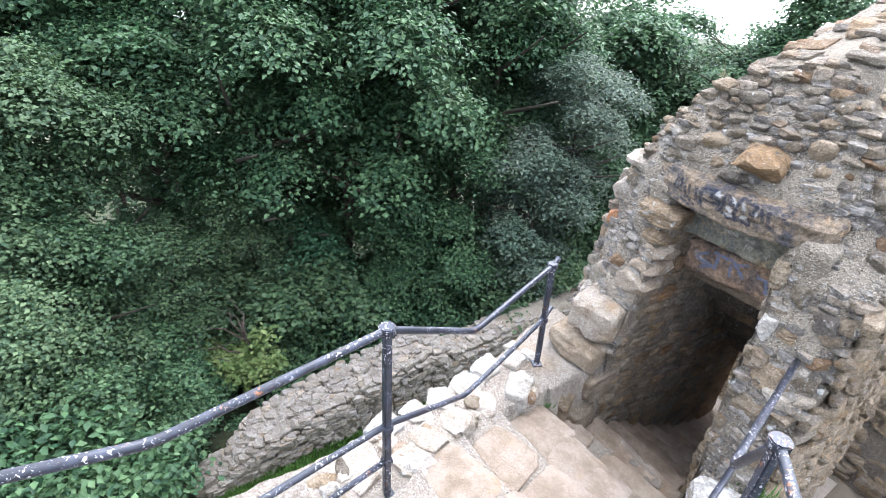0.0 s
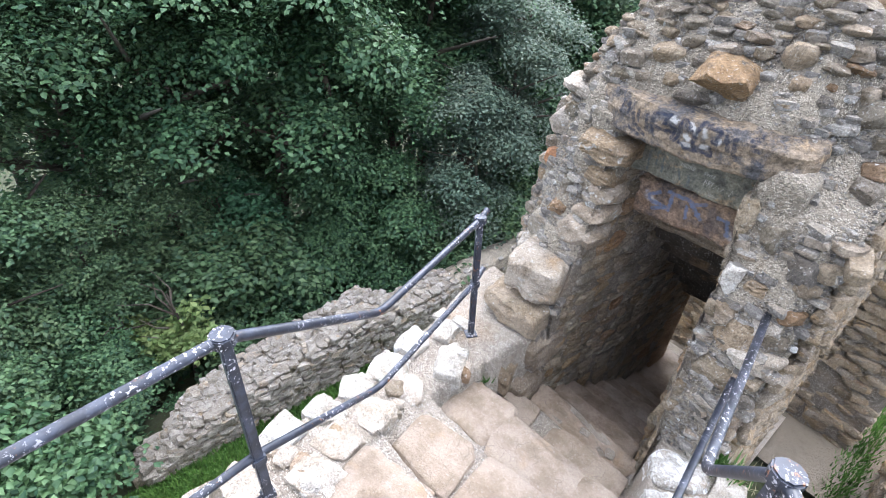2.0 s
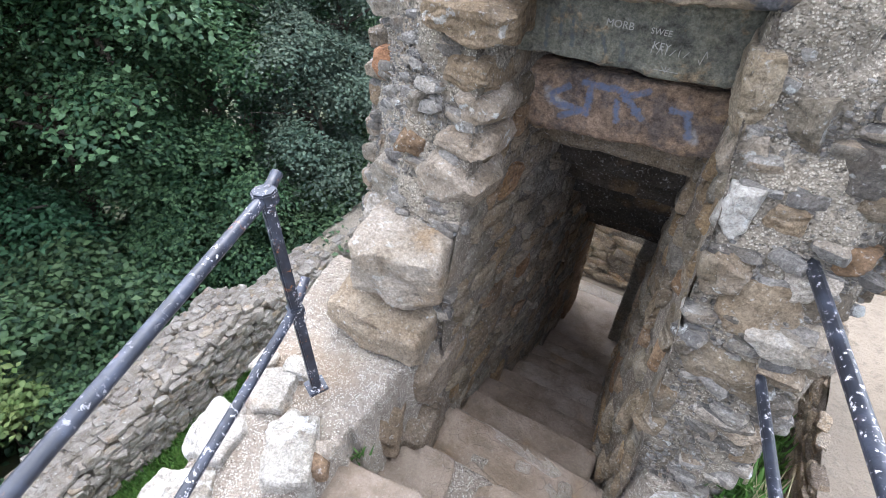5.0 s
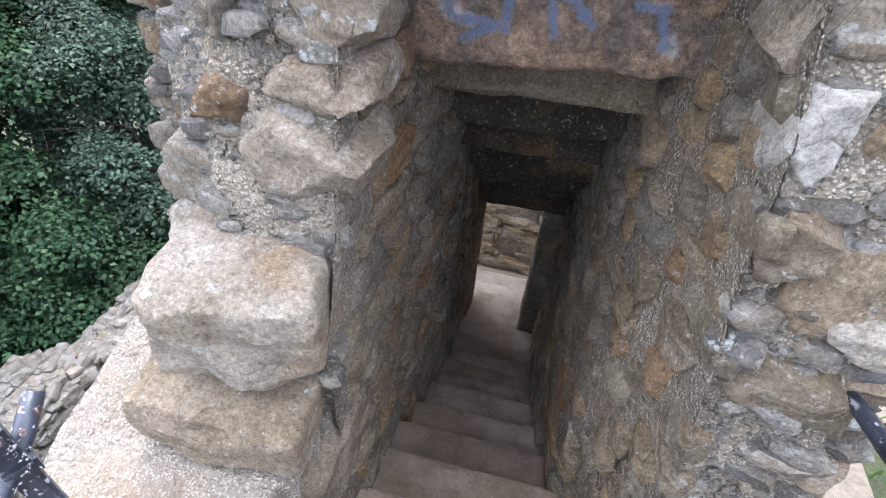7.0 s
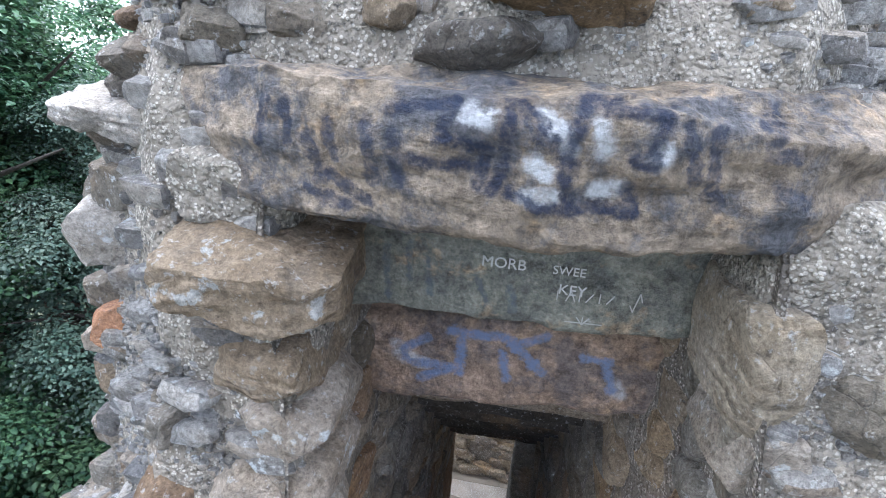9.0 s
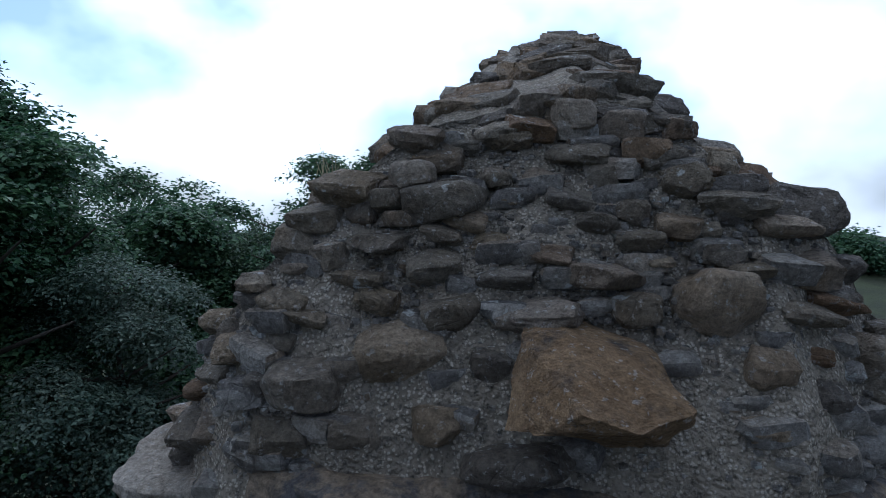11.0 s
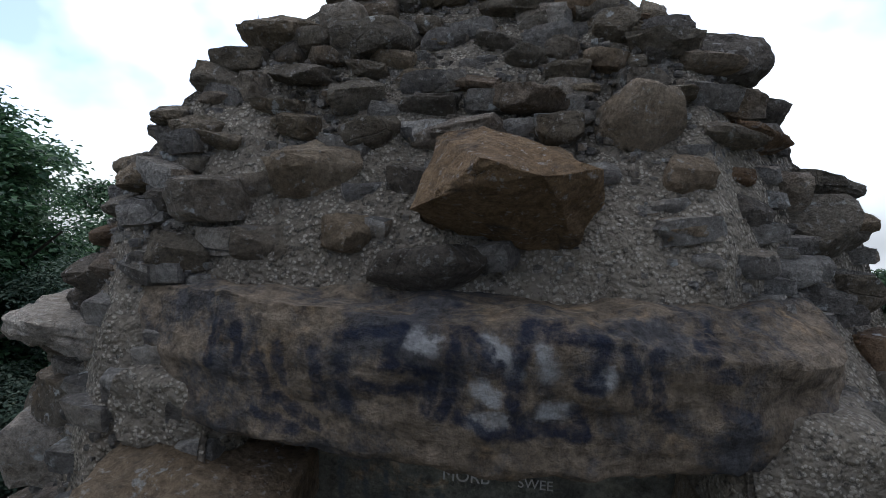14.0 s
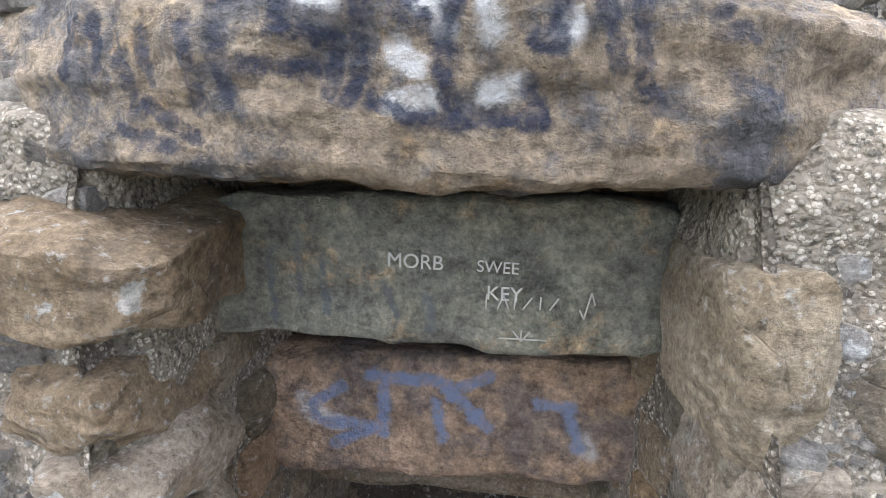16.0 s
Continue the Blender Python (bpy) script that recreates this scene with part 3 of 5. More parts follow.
M_GREYLINTEL = painted_stone("slate_grey_lintel", (0.195, 0.185, 0.14), [(-0.26, 2.18, -0.26, 2.05), (-0.21, 2.19, -0.21, 2.10), (-0.17, 2.16, -0.16, 2.07), (-0.06, 2.13, -0.03, 2.07), (0.02, 2.12, 0.03, 2.06)], (0.1, 0.115, 0.12), 0.012, 0.8, wear=0.5, soot=0.3)
M_REDLINTEL = painted_stone("blue_sprayed_lintel", (0.33, 0.225, 0.15),
                            [(-0.25, 1.81, -0.18, 1.86), (-0.25, 1.81, -0.24, 1.78), (-0.23, 1.77, -0.13, 1.77), (-0.20, 1.72, -0.11, 1.77), (-0.12, 1.89, 0.02, 1.89), (-0.09, 1.87, -0.09, 1.76), (0.02, 1.84, 0.04, 1.77), (0.03, 1.89, 0.11, 1.82), (0.07, 1.88, 0.13, 1.91), (0.11, 1.83, 0.13, 1.80), (0.23, 1.86, 0.30, 1.86), (0.29, 1.85, 0.32, 1.77)],
                            (0.16, 0.20, 0.30), 0.019, 0.66, [([(-0.24, 1.80, -0.19, 1.77), (-0.27, 1.82, -0.25, 1.78), (0.33, 1.79, 0.34, 1.76)], (0.5, 0.48, 0.47), 0.03, 0.8, 0.7)])

top_lintel = hero("lintel", tower, (-0.01, -0.13, 2.447), (1.29, 0.5, 0.24), M_TOPLINTEL, 5, (3, -1.2, 0), 48, 0.03, 8, 10.0, rough=0.075, label="long sooty lintel stone sprayed with dark graffiti")
for v in top_lintel.data.vertices:
    v.co.y += 0.36 * v.co.x ** 2
hero("lintel", tower, (-0.01, 0.04, 2.155), (0.90, 0.28, 0.26), M_GREYLINTEL, 9, (0, -0.9, 0), 26, 0.012, 3, 14.0, 0.93, label="smooth grey-green lintel with scratched letters")
hero("lintel", tower, (0.0, 0.19, 1.80), (0.98, 0.28, 0.28), M_REDLINTEL, 14, (0, -4.0, 0), 26, 0.02, 5, 10.0, label="reddish lintel sprayed with blue paint")
hero("packing_stone", tower, (0.0, 0.24, 2.33), (1.16, 0.4, 0.22), M_STONE, 15, (0, -2, 0), 16, 0.03, 6, 8.0)
hero("packing_stone", tower, (-0.55, -0.10, 2.32), (0.26, 0.40, 0.16), M_MORTAR, 16, (0, 5, 6), 14, 0.04, 8, 7.0, 0.8)
hero("packing_stone", tower, (-0.52, 0.02, 2.10), (0.2, 0.4, 0.3), M_STONE, 17, (0, 0, 0), 14, 0.04, 8, 7.0, 0.8)
hero("packing_stone", tower, (0.55, -0.09, 2.26), (0.26, 0.42, 0.34), M_MORTAR, 18, (0, 3, 0), 16, 0.05, 8, 7.0, 0.8)
# passage shade put into the colour of the deeper beams and door lintel
M_SHADE = stone_material("shaded_beam_stone", ((0.0, (0.07, 0.06, 0.048)), (1.0, (0.11, 0.09, 0.068))), lichen=0.9, dark=0.5)
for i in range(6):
    hero("ceiling_beam", tower, (0.02, 0.40 + 0.22 * i, 1.61 - 0.225 * i), (1.02, 0.32, 0.26), M_SHADE if i else M_PASS, 60 + i, (0, random.uniform(-4, -1), random.uniform(-2, 2)), 14, 0.02, 5, 9.0, rough=0.05)
hero("door_lintel", tower, (0.0, 1.74, 0.36), (1.1, 0.34, 0.52), M_SHADE, 71, (0, -1, 0), 12, 0.02, 4, 10.0)
hero("door_jamb", tower, (-0.40, 1.74, -0.9), (0.32, 0.34, 2.1), M_PASS, 73, (0, 0, 0), 16, 0.015, 4, 12.0)
hero("door_jamb", tower, (0.36, 1.74, -0.9), (0.32, 0.34, 2.1), M_PASS, 74, (0, 0, 0), 16, 0.015, 4, 12.0)

# boulder and single stones of the face
def set_stone(i, x, z, w, h, material, out=0.35, deep=0.9, turn=None, kind="rough", label=""):
    y = face_y(x, z)
    d = min(0.3, max(w, h) * deep)
    t = turn or (random.uniform(-28, 2), random.uniform(-13, 13), random.uniform(-22, 22))
    return lay(tower, i, (x, y + d * (0.5 - out), z), (w * 1.02, d, h * 1.0), material, t, kind, label=label)


COURSES = [
    [(-0.58, 2.60, 0.12, 0.07), (-0.41, 2.63, 0.12, 0.09), (-0.25, 2.66, 0.12, 0.07), (0.36, 2.70, 0.10, 0.05), (0.50, 2.73, 0.08, 0.07), (0.37, 2.79, 0.10, 0.09), (0.69, 2.71, 0.15, 0.13), (-0.78, 2.55, 0.09, 0.05), (-0.08, 2.60, 0.23, 0.07)],
    [(-0.53, 2.71, 0.17, 0.09), (-0.34, 2.77, 0.19, 0.13), (-0.15, 2.76, 0.09, 0.07), (-0.63, 2.70, 0.06, 0.06), (-0.86, 2.61, 0.09, 0.05), (-0.76, 2.77, 0.08, 0.07), (-0.83, 2.84, 0.11, 0.07), (0.49, 2.80, 0.07, 0.04), (0.73, 2.80, 0.19, 0.08)],
    [(-0.55, 2.83, 0.11, 0.04), (-0.60, 2.78, 0.07, 0.05), (-0.40, 2.87, 0.11, 0.06), (-0.24, 2.86, 0.14, 0.07), (-0.05, 2.86, 0.20, 0.07), (0.14, 2.88, 0.10, 0.07), (0.30, 2.90, 0.17, 0.12), (0.47, 2.88, 0.14, 0.05), (0.60, 2.89, 0.07, 0.05)],
    [(-0.45, 2.91, 0.13, 0.04), (-0.29, 2.94, 0.14, 0.08), (-0.12, 2.92, 0.14, 0.05), (0.08, 2.94, 0.17, 0.05), (0.19, 2.97, 0.07, 0.03), (0.36, 2.96, 0.10, 0.03), (0.44, 2.96, 0.07, 0.04), (0.58, 2.95, 0.14, 0.07), (-0.70, 2.89, 0.10, 0.05)],
    [(-0.63, 2.99, 0.11, 0.08), (-0.60, 2.93, 0.08, 0.03), (-0.42, 2.99, 0.13, 0.04), (-0.27, 3.01, 0.10, 0.04), (-0.16, 2.99, 0.09, 0.06), (-0.03, 2.98, 0.12, 0.04), (0.16, 3.01, 0.10, 0.05), (0.32, 2.99, 0.08, 0.03), (0.24, 3.04, 0.10, 0.06), (0.30, 3.03, 0.06, 0.05), (0.51, 3.07, 0.17, 0.14)],
    [(-0.59, 3.07, 0.13, 0.06), (-0.47, 3.05, 0.08, 0.07), (-0.28, 3.08, 0.20, 0.09), (-0.22, 3.04, 0.12, 0.05), (-0.13, 3.09, 0.07, 0.04), (0.00, 3.09, 0.12, 0.05), (0.15, 3.07, 0.08, 0.06), (0.28, 3.13, 0.10, 0.05), (0.35, 3.07, 0.07, 0.05), (0.07, 3.04, 0.10, 0.04), (-0.38, 3.04, 0.08, 0.04)],
    [(-0.52, 3.16, 0.17, 0.09), (-0.33, 3.18, 0.10, 0.05), (-0.26, 3.12, 0.08, 0.04), (-0.17, 3.14, 0.08, 0.04), (-0.06, 3.14, 0.08, 0.05), (0.04, 3.20, 0.17, 0.06), (0.09, 3.14, 0.08, 0.06), (0.22, 3.19, 0.12, 0.07), (0.31, 3.16, 0.08, 0.03), (0.35, 3.23, 0.07, 0.07), (-0.41, 3.11, 0.08, 0.04)],
    [(-0.37, 3.28, 0.17, 0.08), (-0.24, 3.21, 0.09, 0.05), (-0.13, 3.23, 0.12, 0.05), (-0.17, 3.31, 0.09, 0.05), (-0.01, 3.29, 0.09, 0.07), (0.11, 3.29, 0.09, 0.07), (0.20, 3.27, 0.10, 0.05), (-0.07, 3.34, 0.09, 0.05), (0.02, 3.38, 0.11, 0.05), (0.09, 3.38, 0.09, 0.04), (0.17, 3.35, 0.09, 0.04), (0.26, 3.33, 0.11, 0.04), (0.27, 3.26, 0.08, 0.05), (-0.34, 3.22, 0.09, 0.04)],
]
i = 0
for course in COURSES:
    for x, z, w, h in course:
        i += 1
        z = min(z, lerp_table(x, TOP_X, TOP_Z) - 0.2 * h)
        set_stone(i * 7 + 3, x, z, w * 0.95, h * 1.12, random.choice((M_STONE, M_STONE, M_STONE, M_WARM)), random.uniform(0.34, 0.52), 1.0, (random.uniform(-14, 10), random.uniform(-12, 12), random.uniform(-22, 22)), random.choice(("flake", "flake", "rough")))
# broken stones along the edges and the top of the ruin
for k in range(len(TOP_X) - 1):
    a, c = Vector((TOP_X[k], 0, TOP_Z[k])), Vector((TOP_X[k + 1], 0, TOP_Z[k + 1]))
    for s in range(max(1, round((c - a).length / 0.11))):
        p = a + (c - a) * (s + random.uniform(0.2, 0.8)) * 0.11 / max(0.11, (c - a).length)
        i += 1
        set_stone(i * 7 + 3, p.x - 0.10 * (1 if p.x > 0 else -1), p.z - 0.04, random.uniform(0.09, 0.16), random.uniform(0.06, 0.11), random.choice((M_STONE, M_STONE, M_WARM)), 0.4, 1.2, (random.uniform(-14, 6), random.uniform(-12, 12), random.uniform(-25, 25)), random.choice(("flake", "rough")))
for k in range(120):
    x, s = random.uniform(-1.0, 0.55), random.uniform(0.08, 0.95)
    top = lerp_table(x, TOP_X, TOP_Z)
    y0 = face_y(x, top)
    i += 1
    w = random.uniform(0.12, 0.26)
    lay(tower, i * 7 + 3, (x, y0 + (2.15 - y0) * s, top + 0.60 * s * min(1, max(0, (top - 3.0) / 0.3)) - 0.02), (w, w * 0.9, w * 0.5), random.choice((M_STONE, M_STONE, M_WARM)), (random.uniform(-12, 18), random.uniform(-12, 12), random.uniform(-40, 40)), "flake")
for z in np.arange(0.9, 2.3, 0.14):
    for side in (-1.10, 0.90):
        i += 1
        set_stone(i * 7 + 3, side + random.uniform(-0.03, 0.03), z + random.uniform(-0.03, 0.03), random.uniform(0.10, 0.17), random.uniform(0.08, 0.12), random.choice((M_STONE, M_WARM)), 0.3, 1.0, (random.uniform(-12, 6), random.uniform(-12, 12), random.uniform(-25, 25)), "rough")
M_BOULDER = stone_material("boulder_stone", ((0.0, (0.325, 0.215, 0.118)), (1.0, (0.325, 0.215, 0.118))), dark=0.92, lichen=0.7, lichen_col=(0.6, 0.5, 0.36))


def angular(name, parent, points, material, seed, cuts=5, amp=0.012, label=""):
    """A split block: the hull of a few corners, with a rough broken skin."""
    bm = bmesh.new()
    for p in points:
        bm.verts.new(p)
    bmesh.ops.convex_hull(bm, input=bm.verts)
    bmesh.ops.delete(bm, geom=[v for v in bm.verts if not v.link_faces], context="VERTS")
    bmesh.ops.subdivide_edges(bm, edges=bm.edges, cuts=cuts, use_grid_fill=True)
    bm.normal_update()
    for v in bm.verts:
        v.co += v.normal * (amp * 2 * fbm(v.co * 14, seed) - amp * abs(fbm(v.co * 30, seed + 1)))
    bmesh.ops.recalc_face_normals(bm, faces=bm.faces)
    me = bpy.data.meshes.new(name)
    bm.to_mesh(me)
    bm.free()
    me.materials.append(material)
    me.polygons.foreach_set("use_smooth", [True] * len(me.polygons))
    me.set_sharp_from_angle(angle=radians(24))
    return part(name, me, parent, label)


angular("boulder", tower, [(-0.09, -0.15, 2.85), (0.0, -0.18, 2.865), (0.15, -0.14, 2.825), (0.01, -0.35, 2.79), (0.10, -0.36, 2.77), (0.19, -0.29, 2.785), (-0.11, -0.27, 2.71), (-0.05, -0.32, 2.735),
                           (0.205, -0.24, 2.735), (0.18, -0.19, 2.665), (0.15, -0.14, 2.63), (-0.02, -0.16, 2.66), (-0.10, -0.12, 2.69), (-0.05, 0.12, 2.86), (0.17, 0.12, 2.81), (-0.05, 0.1, 2.64), (0.17, 0.1, 2.61)], M_BOULDER, 33, 6, label="jutting ochre and brown boulder")

M_PINK = stone_material("pinkish_sandstone", ((0.0, (0.42, 0.34, 0.26)), (0.5, (0.45, 0.385, 0.31)), (1.0, (0.39, 0.315, 0.24))), lichen=0.6, dark=0.12)
hero("mortar_fill", tower, (-0.51, -0.22, 1.75), (0.29, 0.30, 0.95), M_MORTAR, 19, (-15, 0, 0), 20, 0.03, 2, 10.0)
LEFT = [(-0.41, 1.86, 0.20, 0.13, M_PINK), (-0.42, 1.735, 0.24, 0.11, M_PINK), (-0.45, 1.55, 0.28, 0.2, M_PINK), (-0.47, 1.985, 0.27, 0.13, M_OCHRE), (-0.66, 1.66, 0.14, 0.12, M_STONE), (-0.66, 1.84, 0.12, 0.08, M_STONE), (-0.86, 1.36, 0.22, 0.26, M_PALE), (-0.92, 1.08, 0.22, 0.24, M_PALE)]
for k, (x, z, w, h, m) in enumerate(LEFT):
    hero("jamb_stone", tower, (x, face_y(x, z) + 0.11, z), (w, 0.3, h), m, 90 + k, (0, 4, 0) if k != 2 else (0, 24, -8), 20, 0.03, 20, 12.0, 0.76, rough=0.05)
hero("jutting_stone", tower, (-0.47, -0.21, 2.185), (0.34, 0.40, 0.165), M_OCHRE, 81, (4, 3, 8), 26, 0.04, 14, 9.0, 0.8, label="jutting layered ochre stone spotted with lichen")
hero("jamb_block", tower, (-0.60, -0.52, 1.16), (0.42, 0.46, 0.36), M_PINK, 84, (0, 0, 12), 24, 0.03, 14, 12.0, 0.82, label="large pale rounded jamb block with lichen")
hero("jamb_block", tower, (-0.66, -0.62, 0.84), (0.50, 0.46, 0.26), M_WARM, 85, (0, 3, 6), 22, 0.03, 12, 12.0, 0.82)
hero("jamb_block", tower, (-0.52, -0.60, 0.52), (0.36, 0.42, 0.3), M_WARM, 87, (0, 0, 0), 16, 0.04, 6, 7.0)
hero("jamb_block", tower, (-0.56, -0.96, 0.42), (0.32, 0.3, 0.3), M_WARM, 89, (0, 0, 20), 14, 0.05, 8, 8.0, 0.8)
hero("jamb_block", tower, (-0.46, -0.78, 0.16), (0.3, 0.34, 0.34), M_WARM, 92, (0, 0, 8), 14, 0.05, 8, 8.0, 0.8)
hero("jamb_block", tower, (-0.80, -0.70, 0.48), (0.36, 0.4, 0.34), M_STONE, 86, (0, 0, 0), 14, 0.05, 6, 6.0)
hero("jutting_stone", tower, (-0.84, -0.02, 2.41), (0.40, 0.30, 0.075), M_PALE, 88, (3, 5, 14), 20, 0.05, 10, 8.0, 0.8, label="pale slab jutting from the corner")
set_stone(4, -1.06, 1.80, 0.11, 0.17, M_ORANGE, 0.45, 1.0, (0, 0, 20))
set_stone(5, -1.05, 2.08, 0.24, 0.17, M_PALE, 0.5, 1.0, (0, 20, 20))
set_stone(6, -0.90, 2.24, 0.16, 0.11, M_STONE, 0.45)
M_JAMB = stone_material("yellow_jamb_stone", ((0.0, (0.42, 0.345, 0.25)), (1.0, (0.38, 0.31, 0.22))), lichen=0.62, dark=0.3, bed=7.0)
hero("mortar_fill", tower, (0.655, -0.30, 1.50), (0.22, 0.30, 1.15), M_MORTAR, 20, (-13, -4, 0), 22, 0.04, 3, 8.0)
RIGHT = [(0.74, 1.48, 0.27, 0.27, M_WARM), (0.56, 1.80, 0.12, 0.24, M_PALE), (0.69, 1.80, 0.16, 0.12, M_OCHRE), (0.60, 1.58, 0.15, 0.17, M_WARM), (0.72, 1.24, 0.30, 0.16, M_STONE),
         (0.46, 2.12, 0.10, 0.24, M_JAMB), (0.50, 1.95, 0.12, 0.16, M_PINK), (0.62, 2.08, 0.15, 0.15, M_STONE), (0.58, 2.27, 0.12, 0.13, M_STONE), (0.85, 1.42, 0.24, 0.14, M_PALE), (0.82, 1.64, 0.16, 0.12, M_PALE), (0.80, 2.0, 0.2, 0.16, M_STONE)]
for k, (x, z, w, h, m) in enumerate(RIGHT):
    hero("jamb_stone", tower, (x, face_y(x, z) + 0.09, z), (w, 0.26, h), m, 110 + k, (0, random.uniform(-8, 8), random.uniform(-8, 8)), 18, 0.04, 20, 11.0, 0.74, rough=0.05)

# ---- stairs ----
STEPS = [(-0.49, 0.05), (-0.21, -0.13), (0.04, -0.30), (0.27, -0.44), (0.51, -0.57), (0.70, -0.69), (0.87, -0.80), (1.07, -0.91), (1.29, -1.01)]      # nosing y, tread z, going down inside
UPPER = [(-0.85, 0.24), (-1.25, 0.55), (-1.70, 0.72), (-2.18, 0.89), (-2.66, 1.06), (-3.14, 1.23), (-3.62, 1.40), (-4.10, 1.57), (-4.58, 1.74)]
COR_Y = (-4.8, -2.9, -2.0, -1.3, -0.6, -0.3)
COR_L = (0.35, -0.12, -0.46, -0.47, -0.37, -0.40)
COR_R = (1.85, 1.28, 1.02, 0.84, 0.62, 0.60)
OUT_L = (-0.15, -0.62, -0.86, -1.02, -1.2, -1.25)
OUT_R = (2.5, 1.95, 1.65, 1.35, 1.12, 1.05)


def tread_z(y):
    if y > STEPS[-1][0]:
        return -1.12
    zs = [z for ny, z in UPPER[::-1] + STEPS if y < ny]
    return zs[0] if zs else -1.12


def parapet_z(side, y):
    if side < 0:
        return lerp_table(y, (-4.8, -2.9, -2.0, -1.3, -0.8), (1.72, 1.0, 0.76, 0.72, 0.76))
    return lerp_table(y, (-4.8, -2.9, -2.0, -1.2, -0.6), (1.95, 1.25, 0.92, 0.66, 0.60))


stair = thing("stone_stair", "worn stone steps running down between low parapets", "stairs", "structure")


def stair_mass():
    """The rubble body under steps and parapets, down to the ground on both sides."""
    ys = np.arange(-4.8, -0.36, 0.02)
    verts, rows = [], 0
    us = np.linspace(0, 1, 61)
    for y in ys:
        l, cl, cr, r = (lerp_table(y, COR_Y, t) for t in (OUT_L, COR_L, COR_R, OUT_R))
        line = [(l, -9.0), (l, -3.0)]
        for u in us:
            x = l + (r - l) * u
            if x < cl:
                z = parapet_z(-1, y) - 0.03
            elif x > cr:
                z = parapet_z(1, y) - 0.03
            else:
                z = tread_z(y) - 0.014
            z += 0.05 * fbm((x * 4, y * 4, 2), 31) + 0.015 * fbm((x * 20, y * 20, 2), 32, 2)
            line.append((x, z))
        line += [(r, -2.6), (r, -9.0)]
        rows = len(line)
        verts += [(x + 0.04 * fbm((y * 3, z * 3, 1), 33), y, z) for x, z in line]
    faces = [q[::-1] for q in grid_faces(len(ys) - 1, rows - 1)]
    return mesh_of("stair_core", verts, [q[::-1] for q in faces], M_LIME)


part("core", stair_mass(), stair, "pale gritty mortar of the stair body")
part("end_wall", sheet([(-0.12, -4.74, -9.0), (2.46, -4.74, -9.0), (2.46, -4.74, 1.70), (-0.12, -4.74, 1.70)], 10, 30, 0.02, 34, M_LIME), stair)
for k, (ny, z) in enumerate(STEPS):
    back = STEPS[k - 1][0] if k else -0.85
    depth = ny - back + 0.08
    xl, xr = passage_left(ny) - 0.03, passage_right(ny) + 0.03
    if k == 0:
        xl, xr = -0.40, 0.60
    hero("step", stair, ((xl + xr) / 2, ny - depth / 2, z - 0.13), (xr - xl, depth, 0.26), M_MUD, 100 + k, (random.uniform(-1, 4), random.uniform(-2.5, 2.5), random.uniform(-3, 3)), 14, 0.012, 2, 16.0, 0.97, rough=0.03, label="damp hollowed step" if k == 0 else "")
for x, y, w, d, rz in ((0.02, -0.535, 0.26, 0.05, -8), (0.24, -0.55, 0.22, 0.075, -6), (0.16, -0.62, 0.08, 0.06, 10), (0.40, -0.62, 0.07, 0.09, 20), (0.34, -0.66, 0.08, 0.04, -30)):
    hero("mortar_patch", stair, (x, y, 0.052), (w, d, 0.022), M_SAND, 180 + round(w * 100), (0, 0, rz), 10, 0.05, 12, 6.0, 0.8, rough=0.01, label="pale worn mortar skin on the damp step")
SLABS = [(-0.25, -1.08, 0.24, 0.34, 0.42, 6), (0.02, -0.99, 0.20, 0.26, 0.34, -12), (0.36, -1.02, 0.25, 0.62, 0.36, 5),
         (-0.27, -1.43, 0.56, 0.42, 0.40, 8), (0.22, -1.43, 0.555, 0.62, 0.42, 5), (0.64, -1.36, 0.54, 0.26, 0.36, 8),
         (-0.14, -1.95, 0.72, 0.46, 0.40, 14), (0.42, -1.85, 0.73, 0.62, 0.44, 10), (0.88, -1.72, 0.72, 0.26, 0.4, 10),
         (-0.06, -2.42, 0.89, 0.5, 0.44, 14), (0.55, -2.28, 0.895, 0.7, 0.46, 12), (1.05, -2.15, 0.9, 0.3, 0.44, 12)]
for k, (x, y, z, w, d, rz) in enumerate(SLABS):
    hero("tread_slab", stair, (x, y, z - 0.07), (w, d, 0.16), M_TREAD, 130 + k, (random.uniform(-1.5, 1.5), random.uniform(-1.5, 1.5), rz), 14, 0.012, 8, 16.0, 0.86, rough=0.025)
for k in range(5, len(UPPER)):
    ny, z = UPPER[k]
    for c in range(3):
        cl, cr = lerp_table(ny - 0.24, COR_Y, COR_L), lerp_table(ny - 0.24, COR_Y, COR_R)
        w = (cr - cl) / 3
        hero("tread_slab", stair, (cl + w * (c + 0.5), ny - 0.24, z - 0.07), (w * 0.98, 0.46, 0.16), M_TREAD, 160 + k * 3 + c, (0, 0, 14), 10, 0.02, 5, 6.0, 0.9)
# parapet stones
LEFT_PARAPET = [(-0.62, -1.42, 0.24, 0.30, 0.22), (-0.90, -1.22, 0.2, 0.24, 0.2), (-0.93, -1.50, 0.22, 0.26, 0.2), (-0.84, -1.80, 0.26, 0.26, 0.2), (-0.60, -1.80, 0.22, 0.24, 0.2),
                (-0.80, -2.08, 0.22, 0.22, 0.18), (-0.55, -2.10, 0.24, 0.24, 0.16), (-0.72, -2.36, 0.22, 0.2, 0.16), (-0.48, -2.40, 0.24, 0.26, 0.16), (-0.68, -2.65, 0.2, 0.24, 0.16), (-0.32, -2.62, 0.28, 0.22, 0.14), (-0.40, -3.0, 0.3, 0.3, 0.16)]
